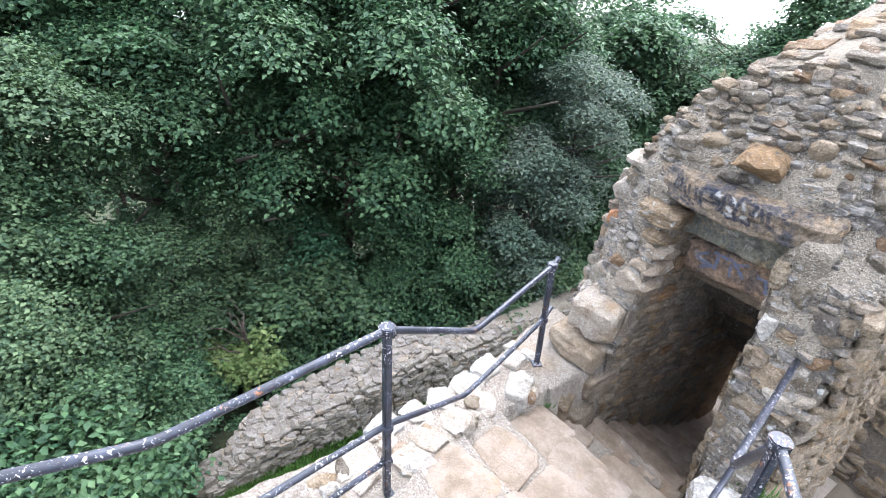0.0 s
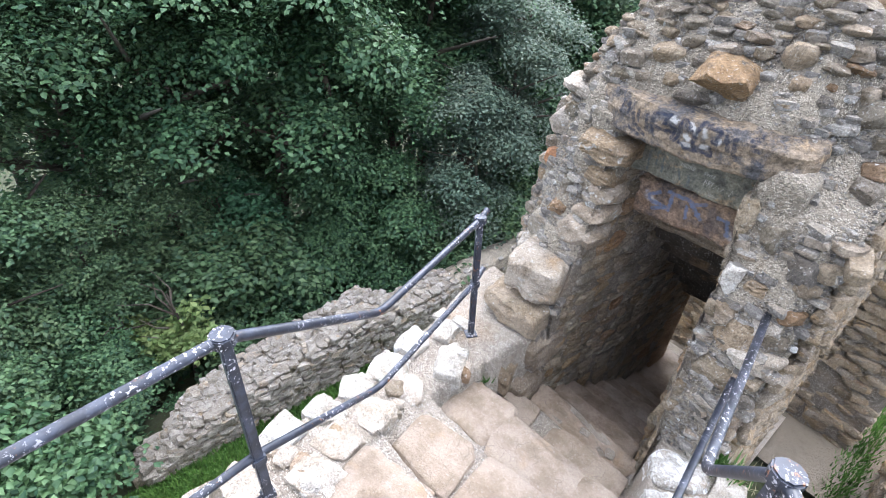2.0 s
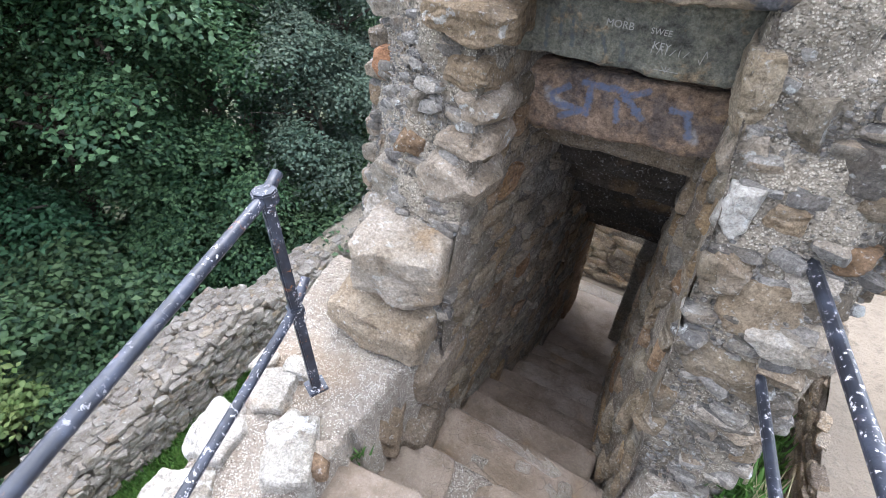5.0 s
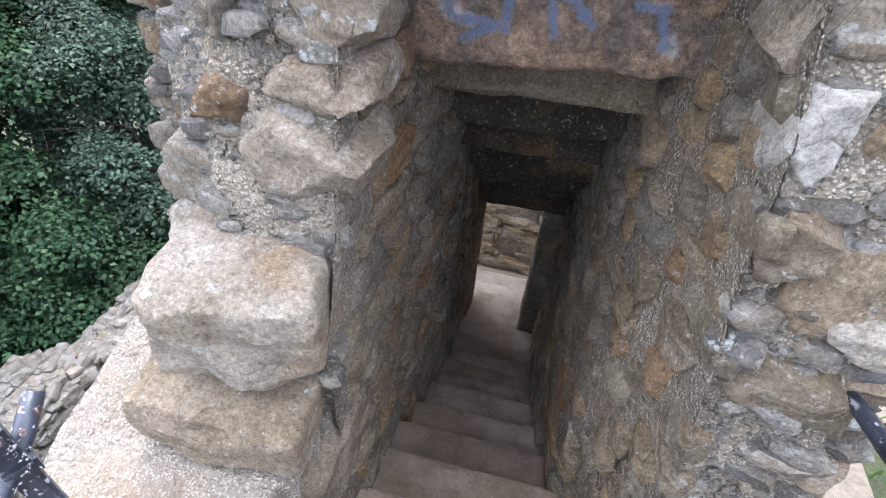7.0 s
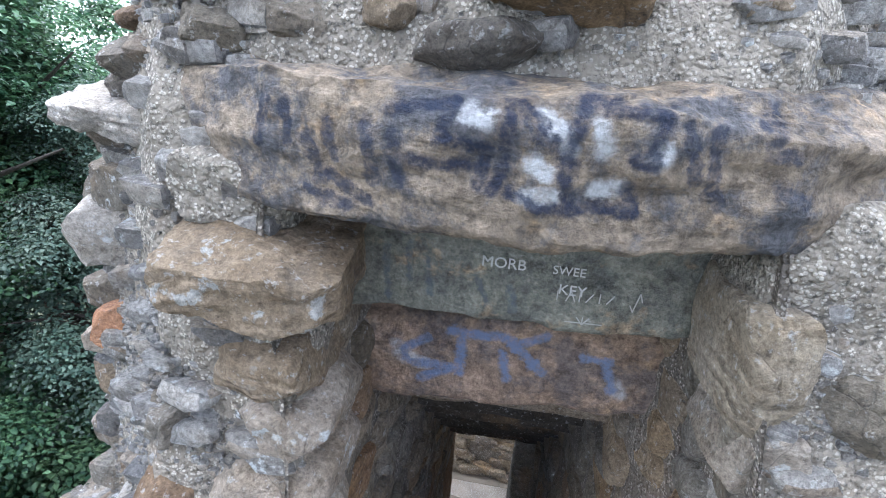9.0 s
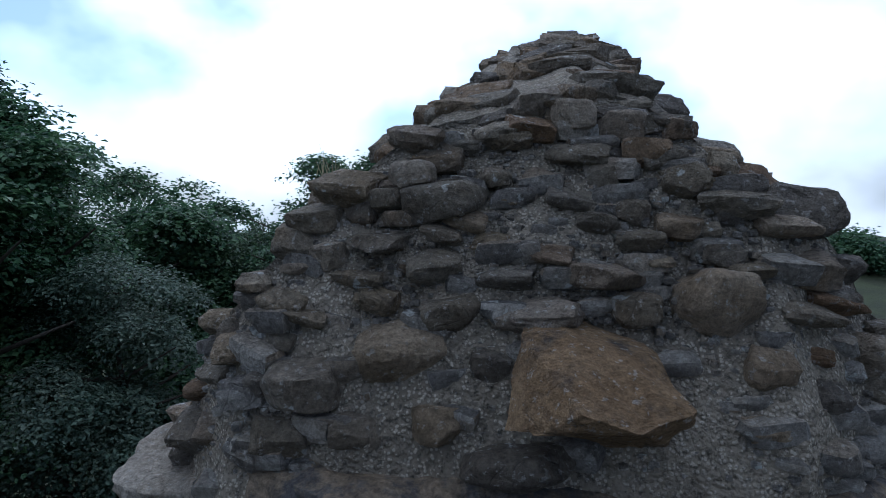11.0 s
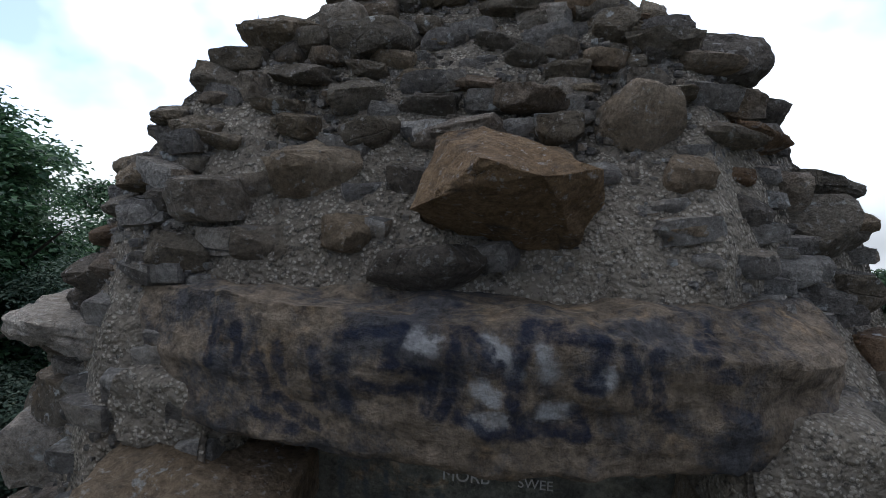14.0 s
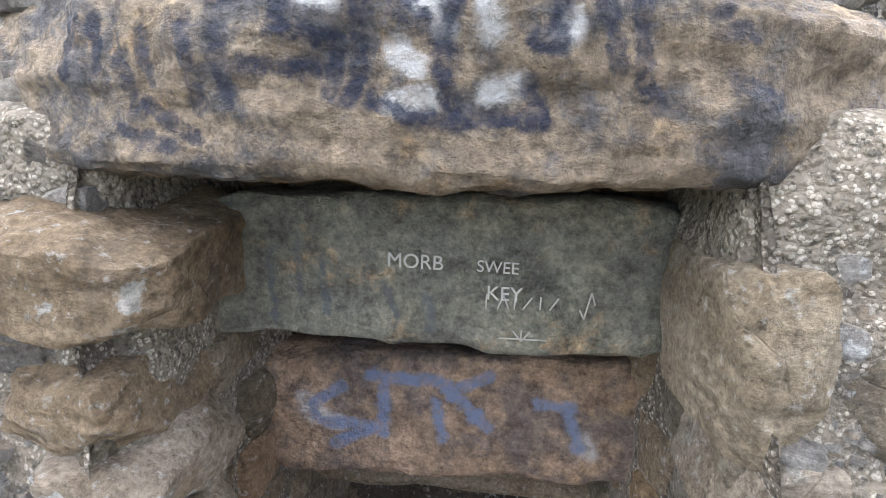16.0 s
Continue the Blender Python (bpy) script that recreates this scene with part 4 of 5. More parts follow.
for k, (x, y, w, d, h) in enumerate(LEFT_PARAPET):
    hero("parapet_stone", stair, (x, y, parapet_z(-1, y) - h * 0.43), (w, d, h), M_WHITE if k in (0, 1, 2, 3, 5, 7, 9) else M_PALE, 200 + k, (random.uniform(-5, 5), random.uniform(-6, 6), random.uniform(10, 50)), 18, 0.035, 9, 16.0, 0.8, rough=0.05)
for k in range(34):
    y = random.uniform(-4.4, -1.0)
    l, cl = lerp_table(y, COR_Y, OUT_L), lerp_table(y, COR_Y, COR_L)
    x = random.uniform(l + 0.02, cl)
    lay(stair, k, (x, y, parapet_z(-1, y) - 0.03), (random.uniform(0.07, 0.16), random.uniform(0.07, 0.16), 0.09), random.choice((M_PALE, M_WHITE, M_STONE)), (0, 0, random.uniform(0, 180)))
RIGHT_PARAPET = [(0.86, -0.78, 0.34, 0.26, 0.2), (1.06, -0.98, 0.3, 0.24, 0.2), (0.96, -1.10, 0.24, 0.24, 0.2), (1.14, -0.66, 0.2, 0.22, 0.16), (1.10, -1.36, 0.26, 0.3, 0.2), (1.3, -1.3, 0.2, 0.24, 0.18), (1.22, -1.75, 0.3, 0.3, 0.18), (1.42, -2.05, 0.3, 0.3, 0.18)]
for k, (x, y, w, d, h) in enumerate(RIGHT_PARAPET):
    hero("parapet_stone", stair, (x, y, parapet_z(1, y) - h * 0.36), (w, d, h), M_WHITE if k in (0, 1, 2, 4) else M_PALE, 230 + k, (random.uniform(-5, 5), random.uniform(-5, 5), random.uniform(0, 60)), 18, 0.035, 9, 16.0, 0.8, rough=0.05)


# ---- rails ----
def bar(name, points, r, parent, label=""):
    return part(name, mesh_of(name, *tube(points, r), M_IRON), parent, label)


def box_mesh(w, d, h):
    bm = bmesh.new()
    bmesh.ops.create_cube(bm, size=1)
    bmesh.ops.scale(bm, vec=(w, d, h), verts=bm.verts)
    bmesh.ops.bevel(bm, geom=bm.edges, offset=min(w, d, h) * 0.15, segments=2, affect="EDGES")
    me = bpy.data.meshes.new("box")
    bm.to_mesh(me)
    bm.free()
    me.materials.append(M_IRON)
    return me


def nut_mesh(r, h):
    bm = bmesh.new()
    bmesh.ops.create_cone(bm, cap_ends=True, segments=8, radius1=r, radius2=r, depth=h)
    bmesh.ops.bevel(bm, geom=bm.edges, offset=h * 0.12, segments=2, affect="EDGES")
    me = bpy.data.meshes.new("nut")
    bm.to_mesh(me)
    bm.free()
    me.materials.append(M_IRON)
    return me


def rail_post(rail, base, top, collars):
    b, t = Vector(base), Vector(top)
    axis = (t - b)
    turn = axis.to_track_quat("Z", "Y").to_matrix().to_4x4()
    m = Matrix.Translation((b + t) / 2) @ turn
    post = part("post", box_mesh(0.042, 0.042, axis.length), rail, "", m)
    half = axis.length / 2
    part("foot_plate", box_mesh(0.085, 0.085, 0.016), post, "", pose(0, 0, -half))
    part("cap", nut_mesh(0.045, 0.05), post, "", pose(0, 0, half, 0, 0, 22))
    for c in collars:
        part("collar", box_mesh(0.06, 0.06, 0.05), post, "", pose(0, 0, c - half))


P2B, P2T = Vector((-0.70, -1.14, 0.78)), Vector((-0.76, -1.11, 1.76))
P1B, P1T = Vector((-0.17, -2.90, 0.98)), Vector((-0.15, -2.90, 2.31))
left_rail = thing("handrail", "black painted iron handrail with chipped paint on the outer parapet", "handrail")
rail_post(left_rail, P2B, P2T, (0.47,))
rail_post(left_rail, P1B, P1T, (0.62, 0.33))
bar("top_rail", [P2T + Vector((-0.03, 0.09, 0.03)), P2T, (-0.45, -2.10, 1.74), P1T, (0.06, -3.92, 2.39), (0.2, -4.75, 2.75)], 0.021, left_rail)
bar("lower_rail", [(-0.168, -2.90, 1.31), (0.06, -4.0, 1.40), (0.2, -4.75, 1.62)], 0.018, left_rail)
bar("lower_rail", [(-0.76, -1.02, 1.32), (-0.73, -1.13, 1.25), (-0.45, -2.12, 1.16), (-0.165, -2.90, 1.62), (0.06, -4.0, 1.75), (0.2, -4.75, 2.0)], 0.019, left_rail)
right_rail = thing("handrail", "black painted iron handrail with chipped paint fixed to the tower", "handrail")
rail_post(right_rail, (1.25, -2.02, 1.0), (1.22, -2.0, 2.40), (0.8,))
bar("top_rail", [(0.80, -0.40, 1.70), (1.04, -1.62, 1.78), (1.22, -2.0, 2.40), (1.60, -2.5, 2.42), (1.9, -3.6, 2.6)], 0.021, right_rail)
bar("lower_rail", [(0.81, -0.43, 1.29), (1.02, -1.60, 1.36), (1.24, -2.01, 1.82)], 0.018, right_rail)

# scratched words on the grey lintel
def words(text, x, z, size, y=-0.113):
    cu = bpy.data.curves.new("scratched_word", "FONT")
    cu.body, cu.size, cu.extrude = text, size, 0.001
    m = mat("scratch_" + text.lower(), 0.9)
    m.node_tree.nodes["Principled BSDF"].inputs["Base Color"].default_value = (0.36, 0.345, 0.30, 1)
    cu.materials.append(m)
    ob = new("scratched_word", cu)
    ob.matrix_basis = pose(x, y, z, 90, 0, 0)
    ob.parent = tower
    return ob


words("MORB", -0.049, 2.166, 0.035)
words("KEY", 0.121, 2.122, 0.034)
words("SWEE", 0.103, 2.168, 0.028)


def scratch(x0, z0, x1, z1, w=0.0015, y=-0.110):
    """A thin pale scratched line."""
    a, b = Vector((x0, y, z0)), Vector((x1, y, z1))
    m = bpy.data.materials.get("scratch_line") or mat("scratch_line", 0.9)
    m.node_tree.nodes["Principled BSDF"].inputs["Base Color"].default_value = (0.36, 0.34, 0.29, 1)
    v, f = tube([a, b], w, 5)
    part("scratch", mesh_of("scratch", v, f, m), tower)


for s in ((0.183, 2.09, 0.183, 2.052), (0.183, 2.052, 0.169, 2.07), (0.183, 2.052, 0.197, 2.07), (0.146, 2.055, 0.226, 2.058), (0.282, 2.1, 0.291, 2.145), (0.282, 2.1, 0.274, 2.115), (0.291, 2.145, 0.298, 2.125),
          (0.122, 2.105, 0.122, 2.13), (0.141, 2.105, 0.15, 2.13), (0.15, 2.13, 0.16, 2.107), (0.169, 2.107, 0.169, 2.132), (0.183, 2.108, 0.197, 2.13), (0.211, 2.11, 0.211, 2.132), (0.226, 2.11, 0.24, 2.132)):
    scratch(*s)

# ---- small stones and grit in the face ----
def joined_stones(name, parent, n, placer, material, lo, hi, label, aspect=(0.8, 1.15, 0.6), kind="small"):
    verts, faces = [], []
    for k in range(n):
        g = GEO[kind][k % len(GEO[kind])]
        w = random.uniform(lo, hi)
        m = pose(*placer(), random.uniform(-12, 12), random.uniform(-12, 12), random.uniform(-20, 20)) @ Matrix.Diagonal((w * aspect[0] / 2, w * aspect[1] / 2, w * aspect[2] / 2, 1))
        b = len(verts)
        verts += [m @ v for v in g[0]]
        faces += [tuple(i + b for i in f) for f in g[1]]
    ob = part(name, mesh_of(name, verts, faces, material, True, 24), parent, label)
    return tagged(ob, kind="stuff")


def face_spot():
    while True:
        x, z = random.uniform(-1.2, 0.98), random.uniform(0.3, 3.5)
        if z > lerp_table(x, TOP_X, TOP_Z) - 0.03 or (z < 2.42 and door_left(z) - 0.02 < x < door_right(z) + 0.02) or (2.35 < z < 2.6 and abs(x) < 0.48):
            continue
        return (x, face_y(x, z) + random.uniform(0.0, 0.012), z)


M_GRIT = stone_material("grit_stones", ((0.0, (0.20, 0.18, 0.16)), (0.3, (0.38, 0.35, 0.31)), (0.6, (0.16, 0.15, 0.14)), (0.8, (0.48, 0.44, 0.385)), (1.0, (0.32, 0.25, 0.18))), lichen=0.6, island=True, dark=0.2)
joined_stones("small_stones", tower, 420, face_spot, M_GRIT, 0.035, 0.10, "small packing stones set in mortar", (1.3, 0.8, 0.6))
joined_stones("grit", tower, 9000, face_spot, M_GRIT, 0.009, 0.024, "pebbles and grit in the mortar", (1.0, 1.0, 0.8), "tiny")

# ---- passage stones ----
def ceiling_z(y):
    return 2.0 - max(0, y - 0.0) * 1.04


count = 0
for side in (-1, 1):
    z = -1.9
    while z < 2.0:
        h = random.uniform(0.06, 0.16)
        y = -0.62 + random.uniform(0, 0.15)
        while y < 1.75:
            ln = random.uniform(0.10, 0.30)
            yc, zc = y + ln / 2, z + h / 2
            y += ln + 0.006
            if zc < tread_z(yc) - 0.02 or zc > ceiling_z(yc) + 0.1 or yc < face_y(0, zc) + 0.06:
                continue
            w = min(1, max(0, (yc - face_y(0, zc)) / 0.5))
            x = (door_left(zc) if side < 0 else door_right(zc)) * (1 - w) + (passage_left(yc) if side < 0 else passage_right(yc)) * w
            count += 1
            lay(tower, count, (x + side * random.uniform(0.012, 0.034), yc, zc), (0.09, ln * 1.04, h * 1.02), M_PASS, (random.uniform(-9, 9), random.uniform(-4, 4), random.uniform(-9, 9)), "rough" if yc < 0.35 else "small")
        z += h + 0.004


# ---- ground ----
def ground_z(x, y):
    if x > -1.1 and -0.5 < y:
        return -1.9 + 0.05 * fbm((x, y, 0), 5)
    if x > 1.2:
        return -1.9 + 0.05 * fbm((x, y, 0), 5)
    d = max(0.0, -x - 9.2)
    z = -8.2 - 0.55 * min(d, 8) + 0.25 * fbm((x * 0.3, y * 0.3, 0), 6)
    if -9.5 < x < -6.0:
        z = -8.2 + 0.06 * fbm((x, y, 0), 5)
    return z


gx = [-400, -120, -60, -40, -30, -25, -21, -18, -15, -13, -11.5, -10, -9.2, -8.4, -7.6, -7, -6.4, -5.5, -4, -2.5, -1.3, -1.12, -1.08, 0, 1.19, 1.21, 1.6, 2, 2.5, 3, 4, 6, 9, 15, 30, 80, 400]
gy = [-400, -100, -50, -30, -20, -15, -12, -9, -7, -5, -4, -3, -2, -1, -0.52, -0.48, 0, 1, 2, 3, 4, 5, 6, 8, 10, 13, 17, 22, 30, 50, 100, 400]
verts = [(x, y, ground_z(x, y) if max(abs(x), abs(y)) < 60 else -14.0 if max(abs(x), abs(y)) < 110 else -52.0) for x in gx for y in gy]
ground = tagged(new("ground", mesh_of("ground", verts, grid_faces(len(gx) - 1, len(gy) - 1), M_EARTH)), "dark woodland floor falling away below the castle", "ground", kind="structure")
yard = tagged(new("yard", sheet(((-0.95, 2.1, -1.80), (9.0, 2.1, -1.82), (9.0, 9.0, -1.85), (-0.95, 9.0, -1.8)), 40, 30, 0.02, 41, M_PATH)), "trodden pale earth of the castle yard", "ground", kind="structure")
threshold = thing("threshold", "worn pale stone threshold of the lower doorway", "doorstep", "structure")
hero("slab", threshold, (-0.01, 1.62, -1.20), (0.74, 0.62, 0.16), M_MUD, 321, (0, 0, 2), 14, 0.012, 5, 12.0, rough=0.03)
hero("slab", threshold, (0.0, 2.06, -1.50), (0.9, 0.5, 0.3), M_TREAD, 322, (0, 0, -2), 12, 0.012, 5, 12.0, rough=0.03)
hero("slab", threshold, (0.0, 1.75, -1.52), (0.8, 0.7, 0.5), M_TREAD, 323, (0, 0, 0), 10, 0.012, 3, 12.0)
paving = thing("paving", "worn pale flagstones outside the lower doorway", "paving", "structure")
for a in range(4):
    for b in range(3):
        hero("flagstone", paving, (-0.75 + 0.46 * a + 0.1 * (b % 2), 1.55 + 0.46 * b, -1.80), (0.455, 0.455, 0.12), M_TREAD if b else M_WET, 300 + a * 3 + b, (0, 0, 0), 6, 0.02, 3, 8.0, 0.93)
part("bed", sheet(((-1.0, 1.2, -1.762), (1.1, 1.2, -1.762), (1.1, 2.9, -1.762), (-1.0, 2.9, -1.762)), 8, 8, 0.004, 44, M_SAND), paving)
turf = tagged(new("turf", sheet(((-7.65, -9, -8.12), (-5.6, -9, -8.12), (-5.6, 9, -8.12), (-7.65, 9, -8.12)), 20, 80, 0.06, 43, M_TURF)), "narrow strip of short green grass", "grass", kind="structure")


def blades(name, n, place, height, width, material, label, spread=0.5):
    verts, faces = [], []
    for k in range(n):
        x, y, z = place()
        a, h, l = random.uniform(0, 6.28), height * random.uniform(0.5, 1.2), random.uniform(0, spread)
        dx, dy = math.cos(a) * width, math.sin(a) * width
        tip = (x + math.cos(a + 1.5) * l * h, y + math.sin(a + 1.5) * l * h, z + h)
        b = len(verts)
        verts += [(x - dx, y - dy, z), (x + dx, y + dy, z), tip]
        faces.append((b, b + 1, b + 2))
    return tagged(new(name, mesh_of(name, verts, faces, material, False)), label, "grass", kind="stuff")


blades("grass", 26000, lambda: (random.uniform(-7.55, -6.2), random.uniform(-5, 8), -8.14), 0.16, 0.022, M_GRASS, "short green grass and weeds along the foot of the wall", 0.9)
blades("grass", 5000, lambda: (random.choice((random.gauss(1.9, 0.07), random.uniform(3.1, 8))), random.uniform(0.6, 5.0), -1.84), 0.13, 0.012, M_GRASS, "green weeds at the foot of the yard wall", 0.8)
blades("weed", 130, lambda: (random.gauss(1.0, 0.07), random.gauss(-0.52, 0.05), 0.58), 0.10, 0.012, M_GRASS, "small green weeds growing in the parapet", 1.2)
blades("weed", 60, lambda: (random.gauss(1.12, 0.05), random.gauss(-0.5, 0.04), 0.58), 0.14, 0.004, M_DRY, "dry straw-coloured stems in the parapet", 1.0)
blades("weed", 26, lambda: (random.gauss(-0.45, 0.02), random.gauss(-1.2, 0.02), 0.52), 0.04, 0.006, M_GRASS, "tiny green weed in the step joint", 1.2)
blades("weed", 40, lambda: (random.choice((-0.62, -0.62, -0.40)) + random.gauss(0, 0.015), random.gauss(0.24, 0.02), random.uniform(3.06, 3.16)), 0.10, 0.0018, M_DRY, "thin dry stems on the ruined wall top", 0.9)

# ---- curtain wall below, and yard walls ----
LOW_Y, LOW_Z = (-5.0, -3.4, -2.6, -1.0, 0.6, 2.6, 2.9, 3.6, 6.5, 12.0), (-8.15, -7.75, -7.35, -7.1, -6.85, -6.6, -6.75, -7.05, -6.9, -6.9)


def low_top(y):
    return lerp_table(y, LOW_Y, LOW_Z)


low_wall = thing("curtain_wall", "low ruined rubble curtain wall with a broken top", "wall", "structure")
verts, faces, rows = [], [], 0
for y in np.arange(-4.2, 12.0, 0.12):
    t = low_top(y)
    thick = lerp_table(y, (-4, -2, 2.6, 3.4, 12), (0.5, 1.25, 1.3, 0.85, 0.85))
    line = [(-7.6, -8.6)] + [(-7.6 - 0.12 * s, -8.6 + (t + 8.6) * s) for s in (0.3, 0.5, 0.7, 0.9)] + [(-7.72 - thick * s, t + 0.08 * math.sin(3 * s)) for s in (0.05, 0.3, 0.6, 0.95)] + [(-7.75 - thick, -9.0)]
    rows = len(line)
    verts += [(x + 0.06 * fbm((x * 3, y * 3, z * 3), 51), y, z + 0.06 * fbm((x * 4, y * 4, 7), 52)) for x, z in line]
n = len(verts) // rows
part("core", mesh_of("low_core", verts, grid_faces(n - 1, rows - 1), M_MORTAR), low_wall, "grey mortar core")


def low_stone():
    y = random.uniform(-3.9, 5.5)
    t = low_top(y)
    thick = lerp_table(y, (-4, -2, 2.6, 3.4, 12), (0.5, 1.25, 1.3, 0.85, 0.85))
    s = random.uniform(0, (t + 8.2) + thick)
    if s < t + 8.2:
        return (-7.57 - 0.1 * s / 1.4, y, -8.2 + s)
    return (-7.72 - (s - t - 8.2), y, t + 0.10)


for k in range(290):
    w = random.uniform(0.18, 0.36)
    lay(low_wall, k, low_stone(), (w * 0.8, w * 1.15, w * 0.6), M_RUBBLE, (random.uniform(-15, 15), random.uniform(-15, 15), random.uniform(-25, 25)), "small")


M_RUBBLE_J = stone_material("curtain_rubble_bits", ((0.0, (0.235, 0.21, 0.175)), (0.35, (0.29, 0.265, 0.23)), (0.6, (0.2, 0.175, 0.15)), (0.85, (0.34, 0.315, 0.28)), (1.0, (0.28, 0.23, 0.175))), lichen=0.62, island=True, dark=0.2)
M_YARD_J = stone_material("yard_wall_stones", ((0.0, (0.30, 0.24, 0.17)), (0.35, (0.36, 0.28, 0.19)), (0.6, (0.22, 0.18, 0.14)), (0.8, (0.38, 0.27, 0.16)), (1.0, (0.3, 0.26, 0.21))), lichen=0.7, island=True, dark=0.25)
joined_stones("rubble", low_wall, 1500, low_stone, M_RUBBLE_J, 0.12, 0.28, "packed rubble of many small stones")
joined_stones("rubble", low_wall, 500, lambda: (-7.65 - random.uniform(0, 0.9), (yy := random.uniform(5, 11.8)), low_top(yy) + random.uniform(-0.6, 0.03)), M_RUBBLE_J, 0.15, 0.3, "")


def yard_wall(name, x0, x1, y, top, label):
    w = thing(name, label, "wall", "structure")
    a = [(x0, y, -2.2), (x1, y, -2.2), (x1, y, top), (x0, y, top)]
    part("core", sheet(a, 30, 30, 0.03, 61, M_DARKMORTAR), w)
    part("core", sheet([(x1, y + 0.6, -2.2), (x0, y + 0.6, -2.2), (x0, y + 0.6, top), (x1, y + 0.6, top)], 20, 12, 0.03, 62, M_DARKMORTAR), w)
    part("core", sheet([(x0, y, top), (x1, y, top), (x1, y + 0.6, top), (x0, y + 0.6, top)], 20, 6, 0.03, 63, M_DARKMORTAR), w)
    part("core", sheet([(x0, y + 0.6, -2.2), (x0, y, -2.2), (x0, y, top), (x0, y + 0.6, top)], 6, 12, 0.03, 64, M_DARKMORTAR), w)
    part("core", sheet([(x1, y, -2.2), (x1, y + 0.6, -2.2), (x1, y + 0.6, top), (x1, y, top)], 6, 12, 0.03, 65, M_DARKMORTAR), w)
    joined_stones("rubble", w, int((x1 - x0) * (top + 2) * 75), lambda: (random.uniform(x0, x1), y + random.uniform(0.0, 0.03), random.uniform(-1.9, top)), M_YARD_J, 0.10, 0.24, "", (1.2, 0.6, 0.5))


joined_stones("side_rubble", tower, 900, lambda: (1.0, random.uniform(-0.3, 2.1), random.uniform(-2.3, 2.2)), M_YARD_J, 0.10, 0.22, "brown coursed stones of the tower side", (0.5, 1.2, 0.5))
yard_wall("yard_wall", -0.95, 1.75, 3.05, 1.6, "brown coursed rubble wall of the yard")
kerb = thing("low_wall", "low dark wall with a pale earth top beside the yard path", "wall", "structure")
part("core", sheet([(2.25, 4.9, -2.2), (2.05, 0.2, -2.2), (2.05, 0.2, -1.3), (2.25, 4.9, -1.3)], 24, 8, 0.03, 71, M_DARKMORTAR), kerb)
part("top", sheet([(2.05, 0.2, -1.3), (2.85, 0.2, -1.3), (3.05, 4.9, -1.3), (2.25, 4.9, -1.3)], 8, 24, 0.03, 72, M_PATH), kerb)
part("core", sheet([(2.85, 0.2, -2.2), (3.05, 4.9, -2.2), (3.05, 4.9, -1.3), (2.85, 0.2, -1.3)], 24, 8, 0.03, 73, M_DARKMORTAR), kerb)
part("core", sheet([(2.05, 0.2, -2.2), (2.85, 0.2, -2.2), (2.85, 0.2, -1.3), (2.05, 0.2, -1.3)], 8, 8, 0.03, 74, M_DARKMORTAR), kerb)
joined_stones("rubble", kerb, 260, lambda: (2.05 + 0.2 * ((q := random.random())), 0.2 + 4.7 * q, random.uniform(-1.9, -1.3)), M_YARD_J, 0.1, 0.22, "", (0.6, 1.2, 0.5))
yard_wall("far_wall", 2.2, 9.0, 5.2, -0.4, "low brown rubble wall across the yard")


# ---- trees ----
def crown_mesh(seed, material, leaves, lumps, leaf, rx, ry, rz, droop=0.0, clump=1.1, pad=42):
    """A crown of small leaves gathered in sprays on many uneven lumps, with gaps."""
    rnd = np.random.RandomState(seed)
    d = rnd.normal(size=(lumps, 3))
    d /= np.linalg.norm(d, axis=1)[:, None]
    c = d * (rnd.rand(lumps, 1) ** 0.4) * [rx * 0.78, ry * 0.78, rz * 0.8]
    r = rnd.uniform(0.16, 0.34, lumps) * (rx + ry) / 2
    # sprays on the lumps, then leaves in the sprays
    ns = max(1, leaves // pad)
    own = rnd.choice(lumps, ns, p=r ** 2 / (r ** 2).sum())
    u = rnd.normal(size=(ns, 3))
    u /= np.linalg.norm(u, axis=1)[:, None]
    u[:, 2] = np.abs(u[:, 2]) * np.where(rnd.rand(ns) < 0.9, 1, -1)
    sp = c[own] + u * (r[own] * rnd.uniform(0.75, 1.12, ns))[:, None] * [1, 1, 0.8]
    k = rnd.randint(0, ns, leaves)
    off = rnd.normal(size=(leaves, 3)) * [clump * 0.36, clump * 0.36, clump * 0.12]
    p = sp[k] + off
    p[:, 2] -= droop * np.hypot(off[:, 0], off[:, 1]) * 1.6 + 0.45 * (off[:, :2] * u[k][:, :2]).sum(1)
    n = u[k] * 0.5 + rnd.normal(size=(leaves, 3)) * 0.27 + [0, 0, 0.75]
    n /= np.linalg.norm(n, axis=1)[:, None]
    t = np.cross(n, rnd.normal(size=(leaves, 3)))
    t /= np.linalg.norm(t, axis=1)[:, None]
    b = np.cross(n, t)
    s = (leaf * rnd.uniform(0.6, 1.25, leaves))[:, None]
    fold = n * s * 0.16
    q = np.stack([p - t * s * 0.55, p - b * s * 0.38 + fold, p + t * s * 0.6 - n * s * 0.12, p + b * s * 0.38 + fold], 1).reshape(-1, 3)
    me = bpy.data.meshes.new("crown")
    me.vertices.add(leaves * 4)
    me.vertices.foreach_set("co", q.ravel())
    me.loops.add(leaves * 6)
    i = np.arange(leaves)[:, None] * 4
    me.loops.foreach_set("vertex_index", (i + [0, 1, 2, 0, 2, 3]).ravel())
    me.polygons.add(leaves * 2)
    me.polygons.foreach_set("loop_start", np.arange(leaves * 2) * 3)
    me.materials.append(material)
    me.update(calc_edges=True)
    me.validate()
    return me


